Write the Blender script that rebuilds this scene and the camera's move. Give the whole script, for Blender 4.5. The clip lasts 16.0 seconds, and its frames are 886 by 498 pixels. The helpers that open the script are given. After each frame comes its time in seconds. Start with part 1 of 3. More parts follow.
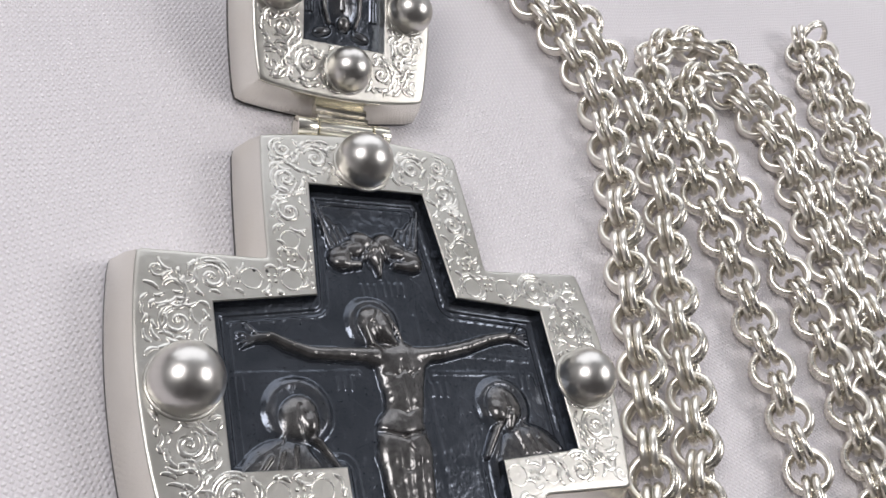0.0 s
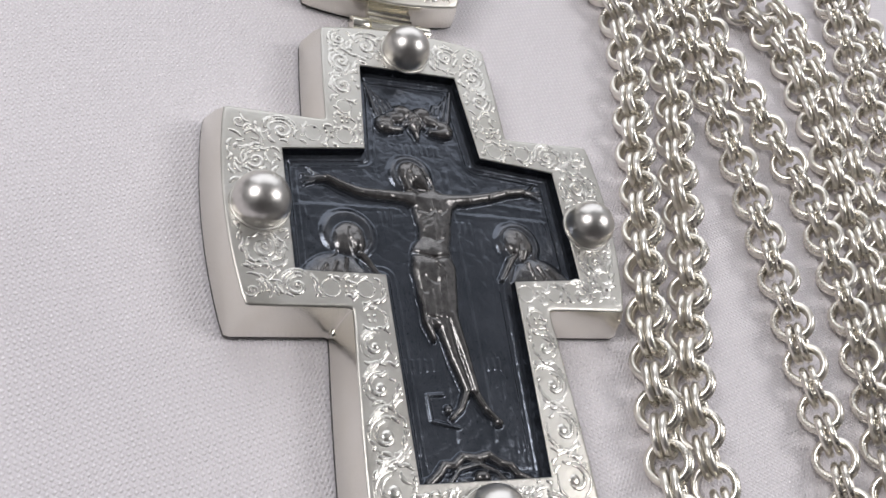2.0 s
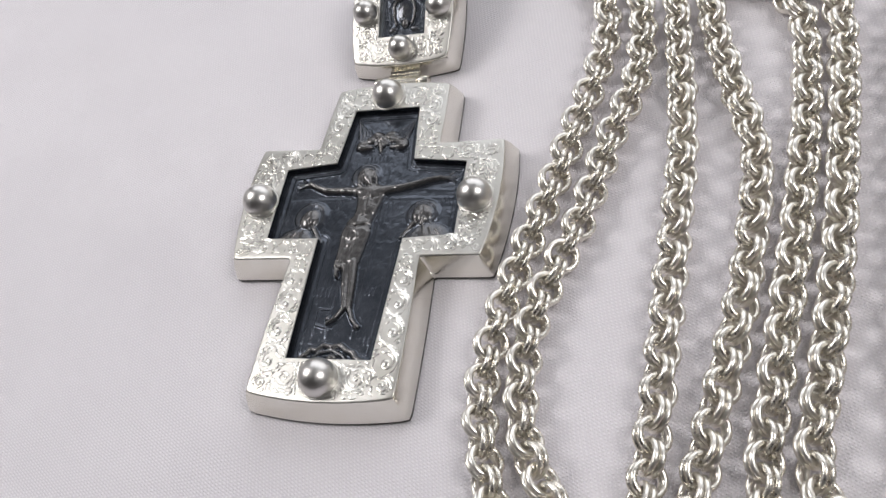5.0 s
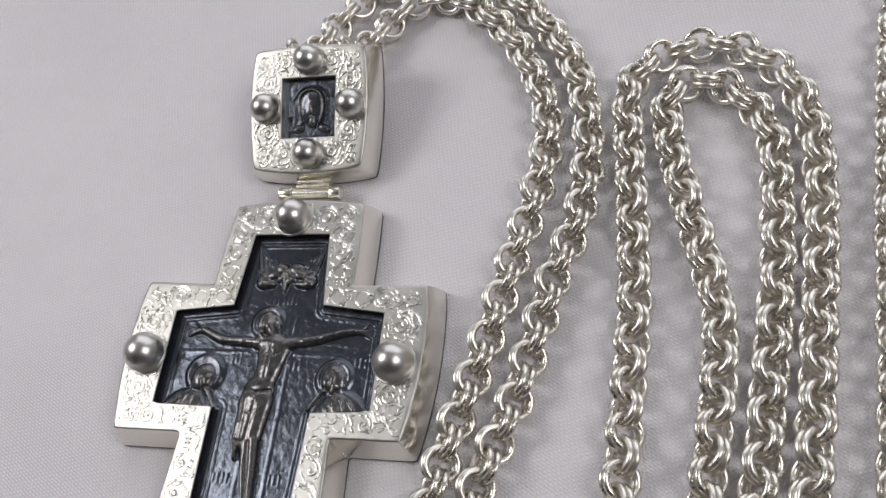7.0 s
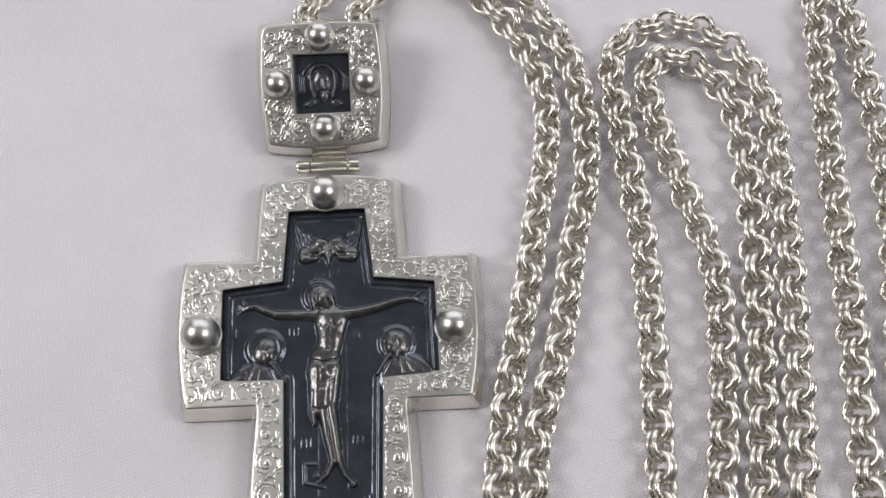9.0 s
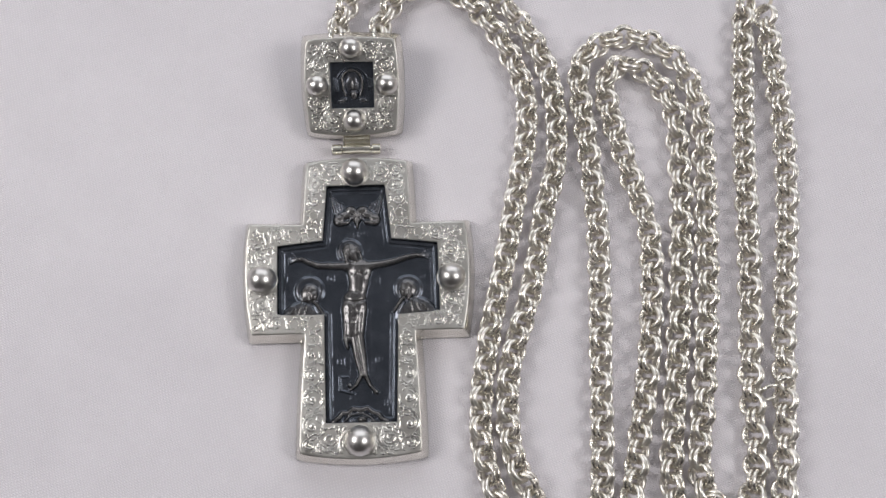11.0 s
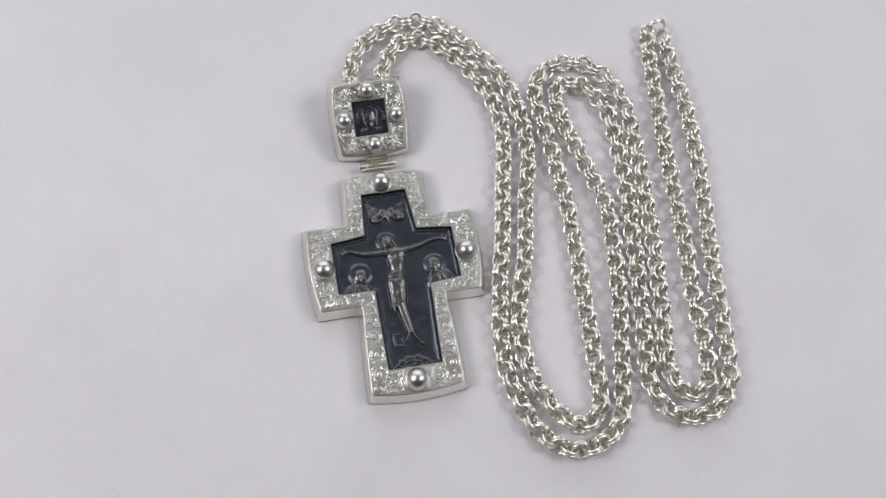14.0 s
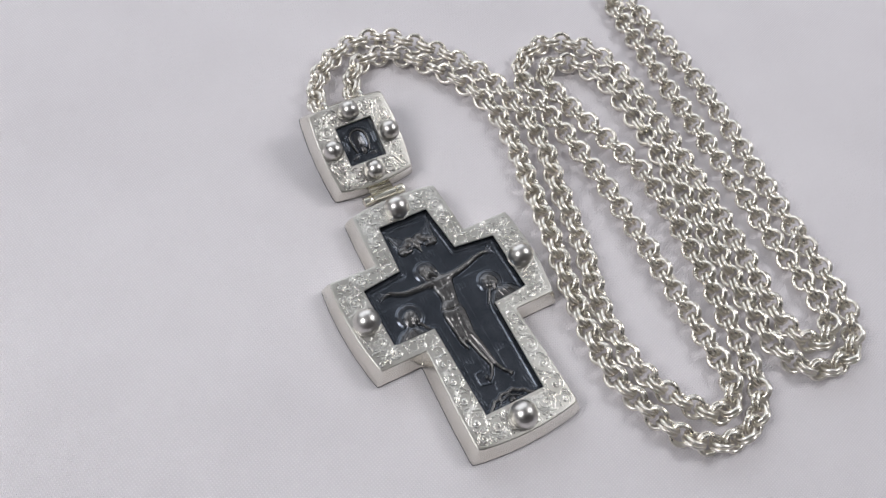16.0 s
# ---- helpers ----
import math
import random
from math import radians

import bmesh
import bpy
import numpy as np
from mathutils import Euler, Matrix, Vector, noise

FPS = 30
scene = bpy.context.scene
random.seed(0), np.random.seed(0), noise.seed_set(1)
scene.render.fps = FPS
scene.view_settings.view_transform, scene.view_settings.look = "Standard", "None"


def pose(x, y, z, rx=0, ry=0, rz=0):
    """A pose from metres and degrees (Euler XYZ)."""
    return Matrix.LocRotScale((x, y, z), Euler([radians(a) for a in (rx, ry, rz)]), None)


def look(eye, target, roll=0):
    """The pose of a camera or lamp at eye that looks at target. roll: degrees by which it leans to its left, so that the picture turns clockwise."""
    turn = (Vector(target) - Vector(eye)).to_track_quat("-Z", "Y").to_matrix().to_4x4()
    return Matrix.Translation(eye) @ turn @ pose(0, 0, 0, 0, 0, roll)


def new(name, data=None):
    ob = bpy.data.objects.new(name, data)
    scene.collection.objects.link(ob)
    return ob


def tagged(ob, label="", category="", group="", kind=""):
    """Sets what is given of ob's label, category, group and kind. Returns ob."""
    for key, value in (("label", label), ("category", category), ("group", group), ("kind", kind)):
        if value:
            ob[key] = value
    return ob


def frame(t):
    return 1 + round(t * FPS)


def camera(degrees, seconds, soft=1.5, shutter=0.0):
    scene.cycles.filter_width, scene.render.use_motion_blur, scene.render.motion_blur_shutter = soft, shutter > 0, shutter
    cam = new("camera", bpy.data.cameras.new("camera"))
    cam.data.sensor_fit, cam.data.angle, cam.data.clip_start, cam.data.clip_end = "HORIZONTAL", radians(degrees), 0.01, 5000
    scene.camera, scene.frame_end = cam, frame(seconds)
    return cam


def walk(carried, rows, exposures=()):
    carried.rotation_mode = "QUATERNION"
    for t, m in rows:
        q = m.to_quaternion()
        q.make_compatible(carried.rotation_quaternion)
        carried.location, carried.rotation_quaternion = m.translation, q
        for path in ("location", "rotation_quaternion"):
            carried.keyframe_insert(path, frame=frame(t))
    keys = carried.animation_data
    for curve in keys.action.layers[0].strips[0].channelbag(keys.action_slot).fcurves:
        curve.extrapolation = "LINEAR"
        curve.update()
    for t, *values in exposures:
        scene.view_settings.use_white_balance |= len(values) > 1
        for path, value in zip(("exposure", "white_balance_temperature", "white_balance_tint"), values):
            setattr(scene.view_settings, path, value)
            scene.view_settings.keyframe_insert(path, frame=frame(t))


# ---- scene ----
cam = camera(50.73, 16.0)
# seconds, place in metres, turn in degrees
PATH = [
    (0.0, -0.05189, -0.03613, 0.09771, 33.081, -27.514, -13.070),
    (0.5, -0.05324, -0.04348, 0.09995, 32.450, -27.611, -12.491),
    (1.0, -0.05334, -0.04978, 0.10313, 32.257, -27.521, -12.353),
    (1.5, -0.05658, -0.05692, 0.10485, 31.535, -26.505, -11.623),
    (2.0, -0.05602, -0.06542, 0.11277, 30.920, -23.005, -10.073),
    (2.5, -0.04922, -0.07750, 0.12252, 30.432, -17.354, -7.289),
    (3.0, -0.03139, -0.09314, 0.14127, 30.434, -8.874, -2.659),
    (3.5, 0.01214, -0.10489, 0.16377, 31.179, 3.471, 3.669),
    (4.0, 0.05427, -0.11451, 0.16903, 33.241, 12.607, 7.883),
    (4.2, 0.06282, -0.11911, 0.16518, 34.931, 13.836, 8.435),
    (6.3, 0.10014, -0.07567, 0.15656, 31.188, 19.380, 11.531),
    (6.5, 0.09435, -0.06778, 0.15565, 30.440, 18.287, 10.726),
    (7.0, 0.08277, -0.05493, 0.15859, 28.057, 14.906, 7.335),
    (7.5, 0.06588, -0.04661, 0.17116, 25.509, 10.672, 2.168),
    (8.0, 0.05339, -0.04830, 0.18309, 23.405, 6.328, -1.600),
    (8.5, 0.03763, -0.04910, 0.19015, 20.998, 2.527, -2.702),
    (9.0, 0.02216, -0.04580, 0.19459, 18.352, 0.177, -2.623),
    (9.2, 0.02210, -0.04681, 0.20298, 17.081, -0.445, -2.370),
    (11.3, 0.01734, -0.04604, 0.27197, 11.931, -0.747, -1.603),
    (11.5, 0.01503, -0.04930, 0.28095, 12.315, -0.825, -1.508),
    (12.0, 0.02041, -0.05494, 0.29623, 13.003, -0.801, -1.709),
    (12.5, 0.02790, -0.06722, 0.32460, 13.545, -1.029, -1.866),
    (13.0, 0.02057, -0.07348, 0.33638, 13.927, -0.879, -2.261),
    (13.5, 0.00165, -0.08033, 0.33723, 15.154, -2.565, -5.628),
    (14.0, -0.02724, -0.08991, 0.33031, 16.793, -4.909, -10.395),
    (14.5, -0.05578, -0.09002, 0.31113, 19.694, -8.029, -17.007),
    (15.0, -0.07557, -0.09528, 0.29015, 23.880, -8.883, -24.248),
    (15.5, -0.08705, -0.09731, 0.26701, 26.908, -7.709, -27.472),
    (16.0, -0.08918, -0.09192, 0.25009, 29.184, -7.532, -29.284),
]
EXPOSURES = [(0.0, 0.19, 6360, 11.4), (2.0, 0.12, 6360, 11.4), (3.0, 0.22, 6350, 11), (4.0, 0.21, 6350, 10.8), (6.5, -0.04, 6350, 11),
             (7.0, -0.18, 6350, 10.5), (7.5, -0.24, 6350, 10.5), (8.0, -0.15, 6350, 10.3), (8.5, -0.11, 6350, 10.6), (9.0, 0.02, 6340, 11.1), (11.5, 0.02, 6340, 11.4),
             (12.5, -0.07, 6300, 10.8), (13.0, -0.07, 6300, 10.6), (13.5, 0.02, 6270, 10.3), (14.0, 0.06, 6230, 9.9), (15.0, 0.01, 6210, 9.7), (16.0, 0.03, 6220, 10.0)]
walk(cam, [(t, pose(x, y, z, rx, ry, rz)) for t, x, y, z, rx, ry, rz in PATH], EXPOSURES)

# ---- world and lamps ----
world = bpy.data.worlds.new("room_air")
scene.world = world
world.use_nodes = True
world.node_tree.nodes["Background"].inputs["Color"].default_value = (0.9, 0.93, 1.0, 1)
world.node_tree.nodes["Background"].inputs["Strength"].default_value = 0.3


def area_lamp(name, place, target, size, watts, colour):
    data = bpy.data.lights.new(name, "AREA")
    data.shape, data.size, data.energy, data.color = "DISK", size, watts, colour
    ob = new(name, data)
    ob.matrix_world = look(place, target)
    return ob


area_lamp("lamp_right", (0.48, -0.06, 0.58), (0.02, 0.02, 0), 0.32, 1.66, (1.0, 0.97, 0.95))
area_lamp("lamp_left", (-0.47, 0.06, 0.57), (0.02, 0.02, 0), 0.32, 2.15, (1.0, 0.97, 0.95))
window = area_lamp("window_light", (0.25, 1.262, 0.85), (0.25, 0.062, 0.55), 2.2, 10.8, (0.97, 0.98, 1.0))
window.data.shape, window.data.size_y = "RECTANGLE", 1.3

# ---- materials ----
MM = 0.001


class Mat:
    """A node material with a few short cuts."""

    def __init__(self, name):
        self.m = bpy.data.materials.new(name)
        self.m.use_nodes = True
        self.t = self.m.node_tree
        self.b = self.t.nodes["Principled BSDF"]
        self.coord = self.t.nodes.new("ShaderNodeTexCoord").outputs["Object"]

    def node(self, kind, **values):
        n = self.t.nodes.new(kind)
        for k, v in values.items():
            n.inputs[k.replace("_", " ")].default_value = v
        return n

    def link(self, a, b):
        self.t.links.new(a, b)

    def noise(self, scale, detail=3.0, rough=0.55):
        n = self.node("ShaderNodeTexNoise", Scale=scale, Detail=detail, Roughness=rough)
        self.link(self.coord, n.inputs["Vector"])
        return n.outputs["Fac"]

    def ramp(self, fac, *stops):
        n = self.t.nodes.new("ShaderNodeValToRGB")
        el = n.color_ramp.elements
        while len(el) < len(stops):
            el.new(0.5)
        for e, (p, c) in zip(el, stops):
            e.position = p
            e.color = (*c, 1) if len(c) == 3 else c
        self.link(fac, n.inputs["Fac"])
        return n.outputs["Color"]

    def math(self, op, a, b=None):
        n = self.t.nodes.new("ShaderNodeMath")
        n.operation = op
        for i, v in enumerate((a, b)):
            if v is None:
                continue
            if isinstance(v, (int, float)):
                n.inputs[i].default_value = v
            else:
                self.link(v, n.inputs[i])
        return n.outputs["Value"]

    def bump(self, height, strength, distance, under=None):
        n = self.node("ShaderNodeBump", Strength=strength, Distance=distance)
        self.link(height, n.inputs["Height"])
        if under is not None:
            self.link(under, n.inputs["Normal"])
        return n.outputs["Normal"]


def grey(v):
    return (v, v, v)


def silver(name, colour, rough, spread, grain=0.00002, tarnish=0.9):
    k = Mat(name)
    k.b.inputs["Metallic"].default_value = 1.0
    big = k.noise(90, 4)
    small = k.noise(1400, 3)
    dark = tuple(c * tarnish * f for c, f in zip(colour, (1.0, 0.985, 0.95)))
    k.link(k.ramp(big, (0.3, dark), (0.65, colour)), k.b.inputs["Base Color"])
    mix = k.math("ADD", k.math("MULTIPLY", big, 0.6), k.math("MULTIPLY", small, 0.4))
    k.link(k.ramp(mix, (0.3, grey(rough - spread)), (0.7, grey(rough + spread))), k.b.inputs["Roughness"])
    k.link(k.bump(small, 0.5, grain), k.b.inputs["Normal"])
    return k.m


SILVER_FACE = silver("silver_face", (0.625, 0.611, 0.572), 0.39, 0.09, 0.00010, 0.84)
SILVER_LINE = silver("silver_line", (0.76, 0.744, 0.70), 0.27, 0.07, 0.00003, 0.92)
SILVER_SIDE = silver("silver_side", (0.82, 0.80, 0.745), 0.21, 0.05, 0.00002, 0.93)
SILVER_BEAD = silver("silver_bead", (0.67, 0.654, 0.633), 0.32, 0.05, 0.00001, 0.95)
SILVER_CHAIN = silver("silver_chain", (0.91, 0.872, 0.80), 0.29, 0.07, 0.00002, 0.85)
SILVER_HINGE = silver("silver_hinge", (0.91, 0.885, 0.80), 0.22, 0.05, 0.00002, 0.93)
SILVER_DARK = silver("silver_dark", (0.09, 0.085, 0.08), 0.4, 0.08, 0.00002, 0.7)


def oxidised(name, low, high, tone=1.0):
    """Blackened silver, rubbed brownish grey on what stands proud of the ground."""
    k = Mat(name)
    k.b.inputs["Metallic"].default_value = 0.75
    k.b.inputs["Specular IOR Level"].default_value = 0.5
    z = k.t.nodes.new("ShaderNodeSeparateXYZ")
    k.link(k.coord, z.inputs["Vector"])
    big = k.noise(160, 4)
    small = k.noise(1100, 4)
    speck = k.ramp(k.noise(2600, 1), (0.68, grey(0.0)), (0.74, grey(1.0)))
    height = k.math("ADD", z.outputs["Z"], k.math("MULTIPLY", k.math("SUBTRACT", small, 0.5), 0.0005))
    n = k.node("ShaderNodeMapRange", From_Min=low, From_Max=high)
    k.link(height, n.inputs["Value"])
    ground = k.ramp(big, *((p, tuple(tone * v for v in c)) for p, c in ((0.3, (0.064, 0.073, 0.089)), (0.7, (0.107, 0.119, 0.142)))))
    rubbed = k.ramp(small, (0.3, (0.105, 0.102, 0.101)), (0.7, (0.205, 0.198, 0.193)))
    mix = k.t.nodes.new("ShaderNodeMix")
    mix.data_type = "RGBA"
    k.link(n.outputs["Result"], mix.inputs["Factor"])
    k.link(ground, mix.inputs["A"])
    k.link(rubbed, mix.inputs["B"])
    k.link(mix.outputs["Result"], k.b.inputs["Base Color"])
    rough = k.math("ADD", k.math("MULTIPLY", n.outputs["Result"], 0.03), k.math("MULTIPLY", small, 0.22))
    k.link(k.math("ADD", rough, 0.07), k.b.inputs["Roughness"])
    k.link(k.bump(speck, 0.9, 0.00016, k.bump(small, 0.4, 0.00012, k.bump(k.noise(520, 3), 0.33, 0.00022, k.bump(big, 0.18, 0.0003)))), k.b.inputs["Normal"])
    return k.m


OXIDE = oxidised("oxidised_silver", 0.3 * MM, 0.95 * MM)
# ground colour scaled to 0.4 for the recess walls, never rubbed
OXIDE_WALL = oxidised("oxidised_silver_dark", 0.5, 0.6, 0.4)


def woven(name):
    k = Mat(name)
    xyz = k.t.nodes.new("ShaderNodeSeparateXYZ")
    turn = k.t.nodes.new("ShaderNodeMapping")
    turn.inputs["Rotation"].default_value = (0, 0, radians(31))
    k.link(k.coord, turn.inputs["Vector"])
    warp = k.t.nodes.new("ShaderNodeTexNoise")
    warp.inputs["Scale"].default_value = 60
    k.link(turn.outputs["Vector"], warp.inputs["Vector"])
    shift = k.t.nodes.new("ShaderNodeVectorMath")
    shift.operation = "MULTIPLY_ADD"
    shift.inputs[1].default_value = (0.0016, 0.0016, 0)
    k.link(warp.outputs["Color"], shift.inputs[0])
    k.link(turn.outputs["Vector"], shift.inputs[2])
    k.link(shift.outputs["Vector"], xyz.inputs["Vector"])
    pitch = 2 * math.pi / (1.08 * MM)
    sx = k.math("SINE", k.math("MULTIPLY", xyz.outputs["X"], pitch))
    sy = k.math("SINE", k.math("MULTIPLY", xyz.outputs["Y"], pitch * 0.96))
    weave = k.math("MULTIPLY", sx, sy)
    over = k.math("MAXIMUM", weave, 0.0)
    under = k.math("MULTIPLY", k.math("MAXIMUM", k.math("MULTIPLY", weave, -1.0), 0.0), 0.35)
    fuzz = k.noise(2500, 3, 0.7)
    crease = k.noise(22, 3)
    h = k.math("ADD", k.math("ADD", over, under), k.math("MULTIPLY", fuzz, 0.7))
    n = k.bump(h, 0.75, 0.0002, k.bump(crease, 0.35, 0.003))
    k.link(n, k.b.inputs["Normal"])
    tone = k.math("ADD", k.math("MULTIPLY", k.math("SUBTRACT", over, 0.2), 0.6), k.noise(14, 4))
    k.link(k.ramp(tone, (0.25, (0.725, 0.69, 0.715)), (0.85, (0.83, 0.795, 0.815))), k.b.inputs["Base Color"])
    k.b.inputs["Roughness"].default_value = 0.75
    k.b.inputs["Sheen Weight"].default_value = 0.15
    return k.m


CLOTH = woven("white_woven_cloth")


def plaster(name, colour):
    k = Mat(name)
    k.link(k.ramp(k.noise(3, 4), (0.3, tuple(c * 0.94 for c in colour)), (0.7, colour)), k.b.inputs["Base Color"])
    k.b.inputs["Roughness"].default_value = 0.85
    k.link(k.bump(k.noise(120, 3), 0.2, 0.001), k.b.inputs["Normal"])
    return k.m


WALL = plaster("wall_paint", (0.72, 0.72, 0.72))
CEILING = plaster("ceiling_paint", (0.5, 0.5, 0.5))
DARK_WALL = plaster("dark_wall_paint", (0.14, 0.13, 0.13))
FLOOR = plaster("floor_boards", (0.30, 0.24, 0.19))
TABLE = plaster("table_wood", (0.34, 0.26, 0.18))


# ---- mesh helpers ----
def mesh_of(name, verts, faces, material, smooth=True):
    me = bpy.data.meshes.new(name)
    me.from_pydata([tuple(v) for v in verts], [], faces)
    me.materials.append(material)
    me.polygons.foreach_set("use_smooth", [smooth] * len(me.polygons))
    me.update()
    return me


def part(name, me, parent, label="", place=None):
    ob = new(name, me)
    ob.parent = parent
    if place is not None:
        ob.matrix_basis = place
    if label:
        ob["label"] = label
    return ob


class Bag:
    """Gathers vertices and faces for one mesh."""

    def __init__(self):
        self.v, self.f = [], []

    def add(self, verts, faces):
        k = len(self.v)
        self.v.extend(verts)
        self.f.extend([tuple(i + k for i in f) for f in faces])

    def rings(self, loops, closed=True, cap_first=False, cap_last=False):
        n = len(loops[0])
        verts = [p for loop in loops for p in loop]
        faces = []
        for a in range(len(loops) - 1):
            for i in range(n if closed else n - 1):
                j = (i + 1) % n
                faces.append((a * n + i, a * n + j, (a + 1) * n + j, (a + 1) * n + i))
        if cap_first:
            faces.append(tuple(range(n - 1, -1, -1)))
        if cap_last:
            faces.append(tuple(range((len(loops) - 1) * n, len(loops) * n)))
        self.add(verts, faces)

    def tube(self, points, radii, sides=6, flat=1.0, closed=False):
        """A tube of round section along points, flattened in z; open ends are closed to a tip."""
        pts = [Vector(p) for p in points]
        n = len(pts)
        loops = []
        for i, p in enumerate(pts):
            a = pts[i - 1] if (closed or i) else p
            b = pts[(i + 1) % n] if (closed or i < n - 1) else p
            way = (b - a).normalized()
            side = way.cross(Vector((0, 0, 1)))
            if side.length < 1e-6:
                side = Vector((1, 0, 0))
            side.normalize()
            up = side.cross(way)
            r = radii[i] if hasattr(radii, "__len__") else radii
            loops.append([p + r * (math.cos(w) * side + flat * math.sin(w) * up)
                          for w in (2 * math.pi * k / sides for k in range(sides))])
        if closed:
            loops.append(loops[0])
        self.rings(loops, True, not closed, not closed)

    def mesh(self, name, material, smooth=True):
        return mesh_of(name, self.v, self.f, material, smooth)


def sphere_mesh(name, r, material, segments=40, rings=26):
    bm = bmesh.new()
    bmesh.ops.create_uvsphere(bm, u_segments=segments, v_segments=rings, radius=r)
    me = bpy.data.meshes.new(name)
    bm.to_mesh(me)
    bm.free()
    me.materials.append(material)
    me.polygons.foreach_set("use_smooth", [True] * len(me.polygons))
    return me


def circle(r, n, z=0.0):
    return [(r * math.cos(2 * math.pi * k / n), r * math.sin(2 * math.pi * k / n), z) for k in range(n)]


def torus(bag, radius, wire, place, around=30, sides=9):
    loops = []
    for k in range(around + 1):
        w = 2 * math.pi * (k % around) / around
        c = Vector((radius * math.cos(w), radius * math.sin(w), 0))
        out = c.normalized()
        loops.append([place @ (c + wire * (math.cos(q) * out + math.sin(q) * Vector((0, 0, 1))))
                      for q in (2 * math.pi * s / sides for s in range(sides))])
    bag.rings(loops)


def box_mesh(name, size, material, bevel=0.0):
    bm = bmesh.new()
    bmesh.ops.create_cube(bm, size=1)
    bmesh.ops.scale(bm, vec=size, verts=bm.verts)
    if bevel:
        bmesh.ops.bevel(bm, geom=bm.edges[:], offset=bevel, segments=2, affect="EDGES")
    me = bpy.data.meshes.new(name)
    bm.to_mesh(me)
    bm.free()
    me.materials.append(material)
    return me


# ---- the room, the table and the cloth ----
def room():
    w, h, low, t = 1.25, 1.65, -0.75, 0.1
    for name, size, place in (
            ("wall_south", (2 * w + 2 * t, t, h - low), (0, -w - t / 2, (h + low) / 2)),
            ("wall_east", (t, 2 * w, h - low), (w + t / 2, 0, (h + low) / 2)),
            ("wall_west", (t, 2 * w, h - low), (-w - t / 2, 0, (h + low) / 2))):
        ob = new(name, box_mesh(name, size, DARK_WALL if name == "wall_south" else WALL))
        ob.location = place
        tagged(ob, "plain painted room wall", "wall", kind="structure")
    # north wall with the window's opening
    bag = Bag()
    x0, x1, z0, z1 = -0.9, w - 0.02, 0.15, 1.55
    for ax, bx, az, bz in ((-w - t, x0, low, h), (x1, w + t, low, h), (x0, x1, low, z0), (x0, x1, z1, h)):
        ys = (w, w + t)
        bag.add([(x, y, z) for z in (az, bz) for y in ys for x in (ax, bx)],
                [(0, 2, 3, 1), (4, 5, 7, 6), (0, 1, 5, 4), (2, 6, 7, 3), (0, 4, 6, 2), (1, 3, 7, 5)])
    tagged(new("wall_north", bag.mesh("wall_north", WALL, False)), "plain painted room wall with a window opening", "wall", kind="structure")
    bag = Bag()
    for ax, bx, az, bz in ((x0, x0 + 0.04, z0, z1), (x1 - 0.04, x1, z0, z1), (x0 + 0.04, x1 - 0.04, z0, z0 + 0.04), (x0 + 0.04, x1 - 0.04, z1 - 0.04, z1)):
        ys = (w + 0.03, w + 0.08)
        bag.add([(x, y, z) for z in (az, bz) for y in ys for x in (ax, bx)],
                [(0, 2, 3, 1), (4, 5, 7, 6), (0, 1, 5, 4), (2, 6, 7, 3), (0, 4, 6, 2), (1, 3, 7, 5)])
    tagged(new("window_1", bag.mesh("window_1", WALL, False)), "wide white window frame in the wall", "window", kind="structure")
    ob = new("ceiling", box_mesh("ceiling", (2 * w + 2 * t, 2 * w + 2 * t, t), CEILING))
    ob.location = (0, 0, h + t / 2)
    tagged(ob, "plain grey painted ceiling", "ceiling", kind="structure")
    ob = new("floor", box_mesh("floor", (2 * w + 2 * t, 2 * w + 2 * t, t), FLOOR))
    ob.location = (0, 0, low - t / 2)
    tagged(ob, "brown floor of the room", "floor", kind="structure")


room()


def table():
    base = tagged(new("table"), "plain wooden table under a white cloth", "table")
    base.location = (0.05, 0.0, -0.75)
    top = part("tabletop", box_mesh("tabletop", (1.1, 0.8, 0.025), TABLE, 0.003), base)
    top.location = (0, 0, 0.75 - 0.0155)
    leg = box_mesh("leg", (0.05, 0.05, 0.722), TABLE, 0.004)
    for x in (-0.5, 0.5):
        for y in (-0.35, 0.35):
            part("leg", leg, base).location = (x, y, 0.361)


table()


def tablecloth():
    """One sheet with soft creases; finely divided where the jewellery lies."""
    def axis(half, fine_from, fine_to):
        a = np.arange(fine_from, fine_to, 0.0025)
        lo = np.linspace(-half, fine_from, 14)[:-1]
        hi = np.linspace(fine_to, half, 14)
        return np.concatenate([lo, a, hi])
    xs, ys = axis(0.575, -0.22, 0.26), axis(0.425, -0.20, 0.26)
    verts, faces = [], []
    for y in ys:
        for x in xs:
            h = 0.0007 * noise.noise((x * 26, y * 26, 2.0)) + 0.0004 * noise.noise((x * 70 + 5, y * 45, 7.0))
            flat = min(1.0, max(abs(x - 0.04) - 0.11, abs(y) - 0.11, 0.0) / 0.05 + 0.35)
            verts.append((x + 0.05, y, -0.00035 + h * flat))
    n = len(xs)
    for j in range(len(ys) - 1):
        for i in range(n - 1):
            faces.append((j * n + i, j * n + i + 1, (j + 1) * n + i + 1, (j + 1) * n + i))
    ob = new("tablecloth", mesh_of("tablecloth", verts, faces, CLOTH))
    mod = ob.modifiers.new("thickness", "SOLIDIFY")
    mod.thickness, mod.offset = 0.0012, -1
    tagged(ob, "white finely woven cloth spread smooth over a table", "tablecloth")


tablecloth()


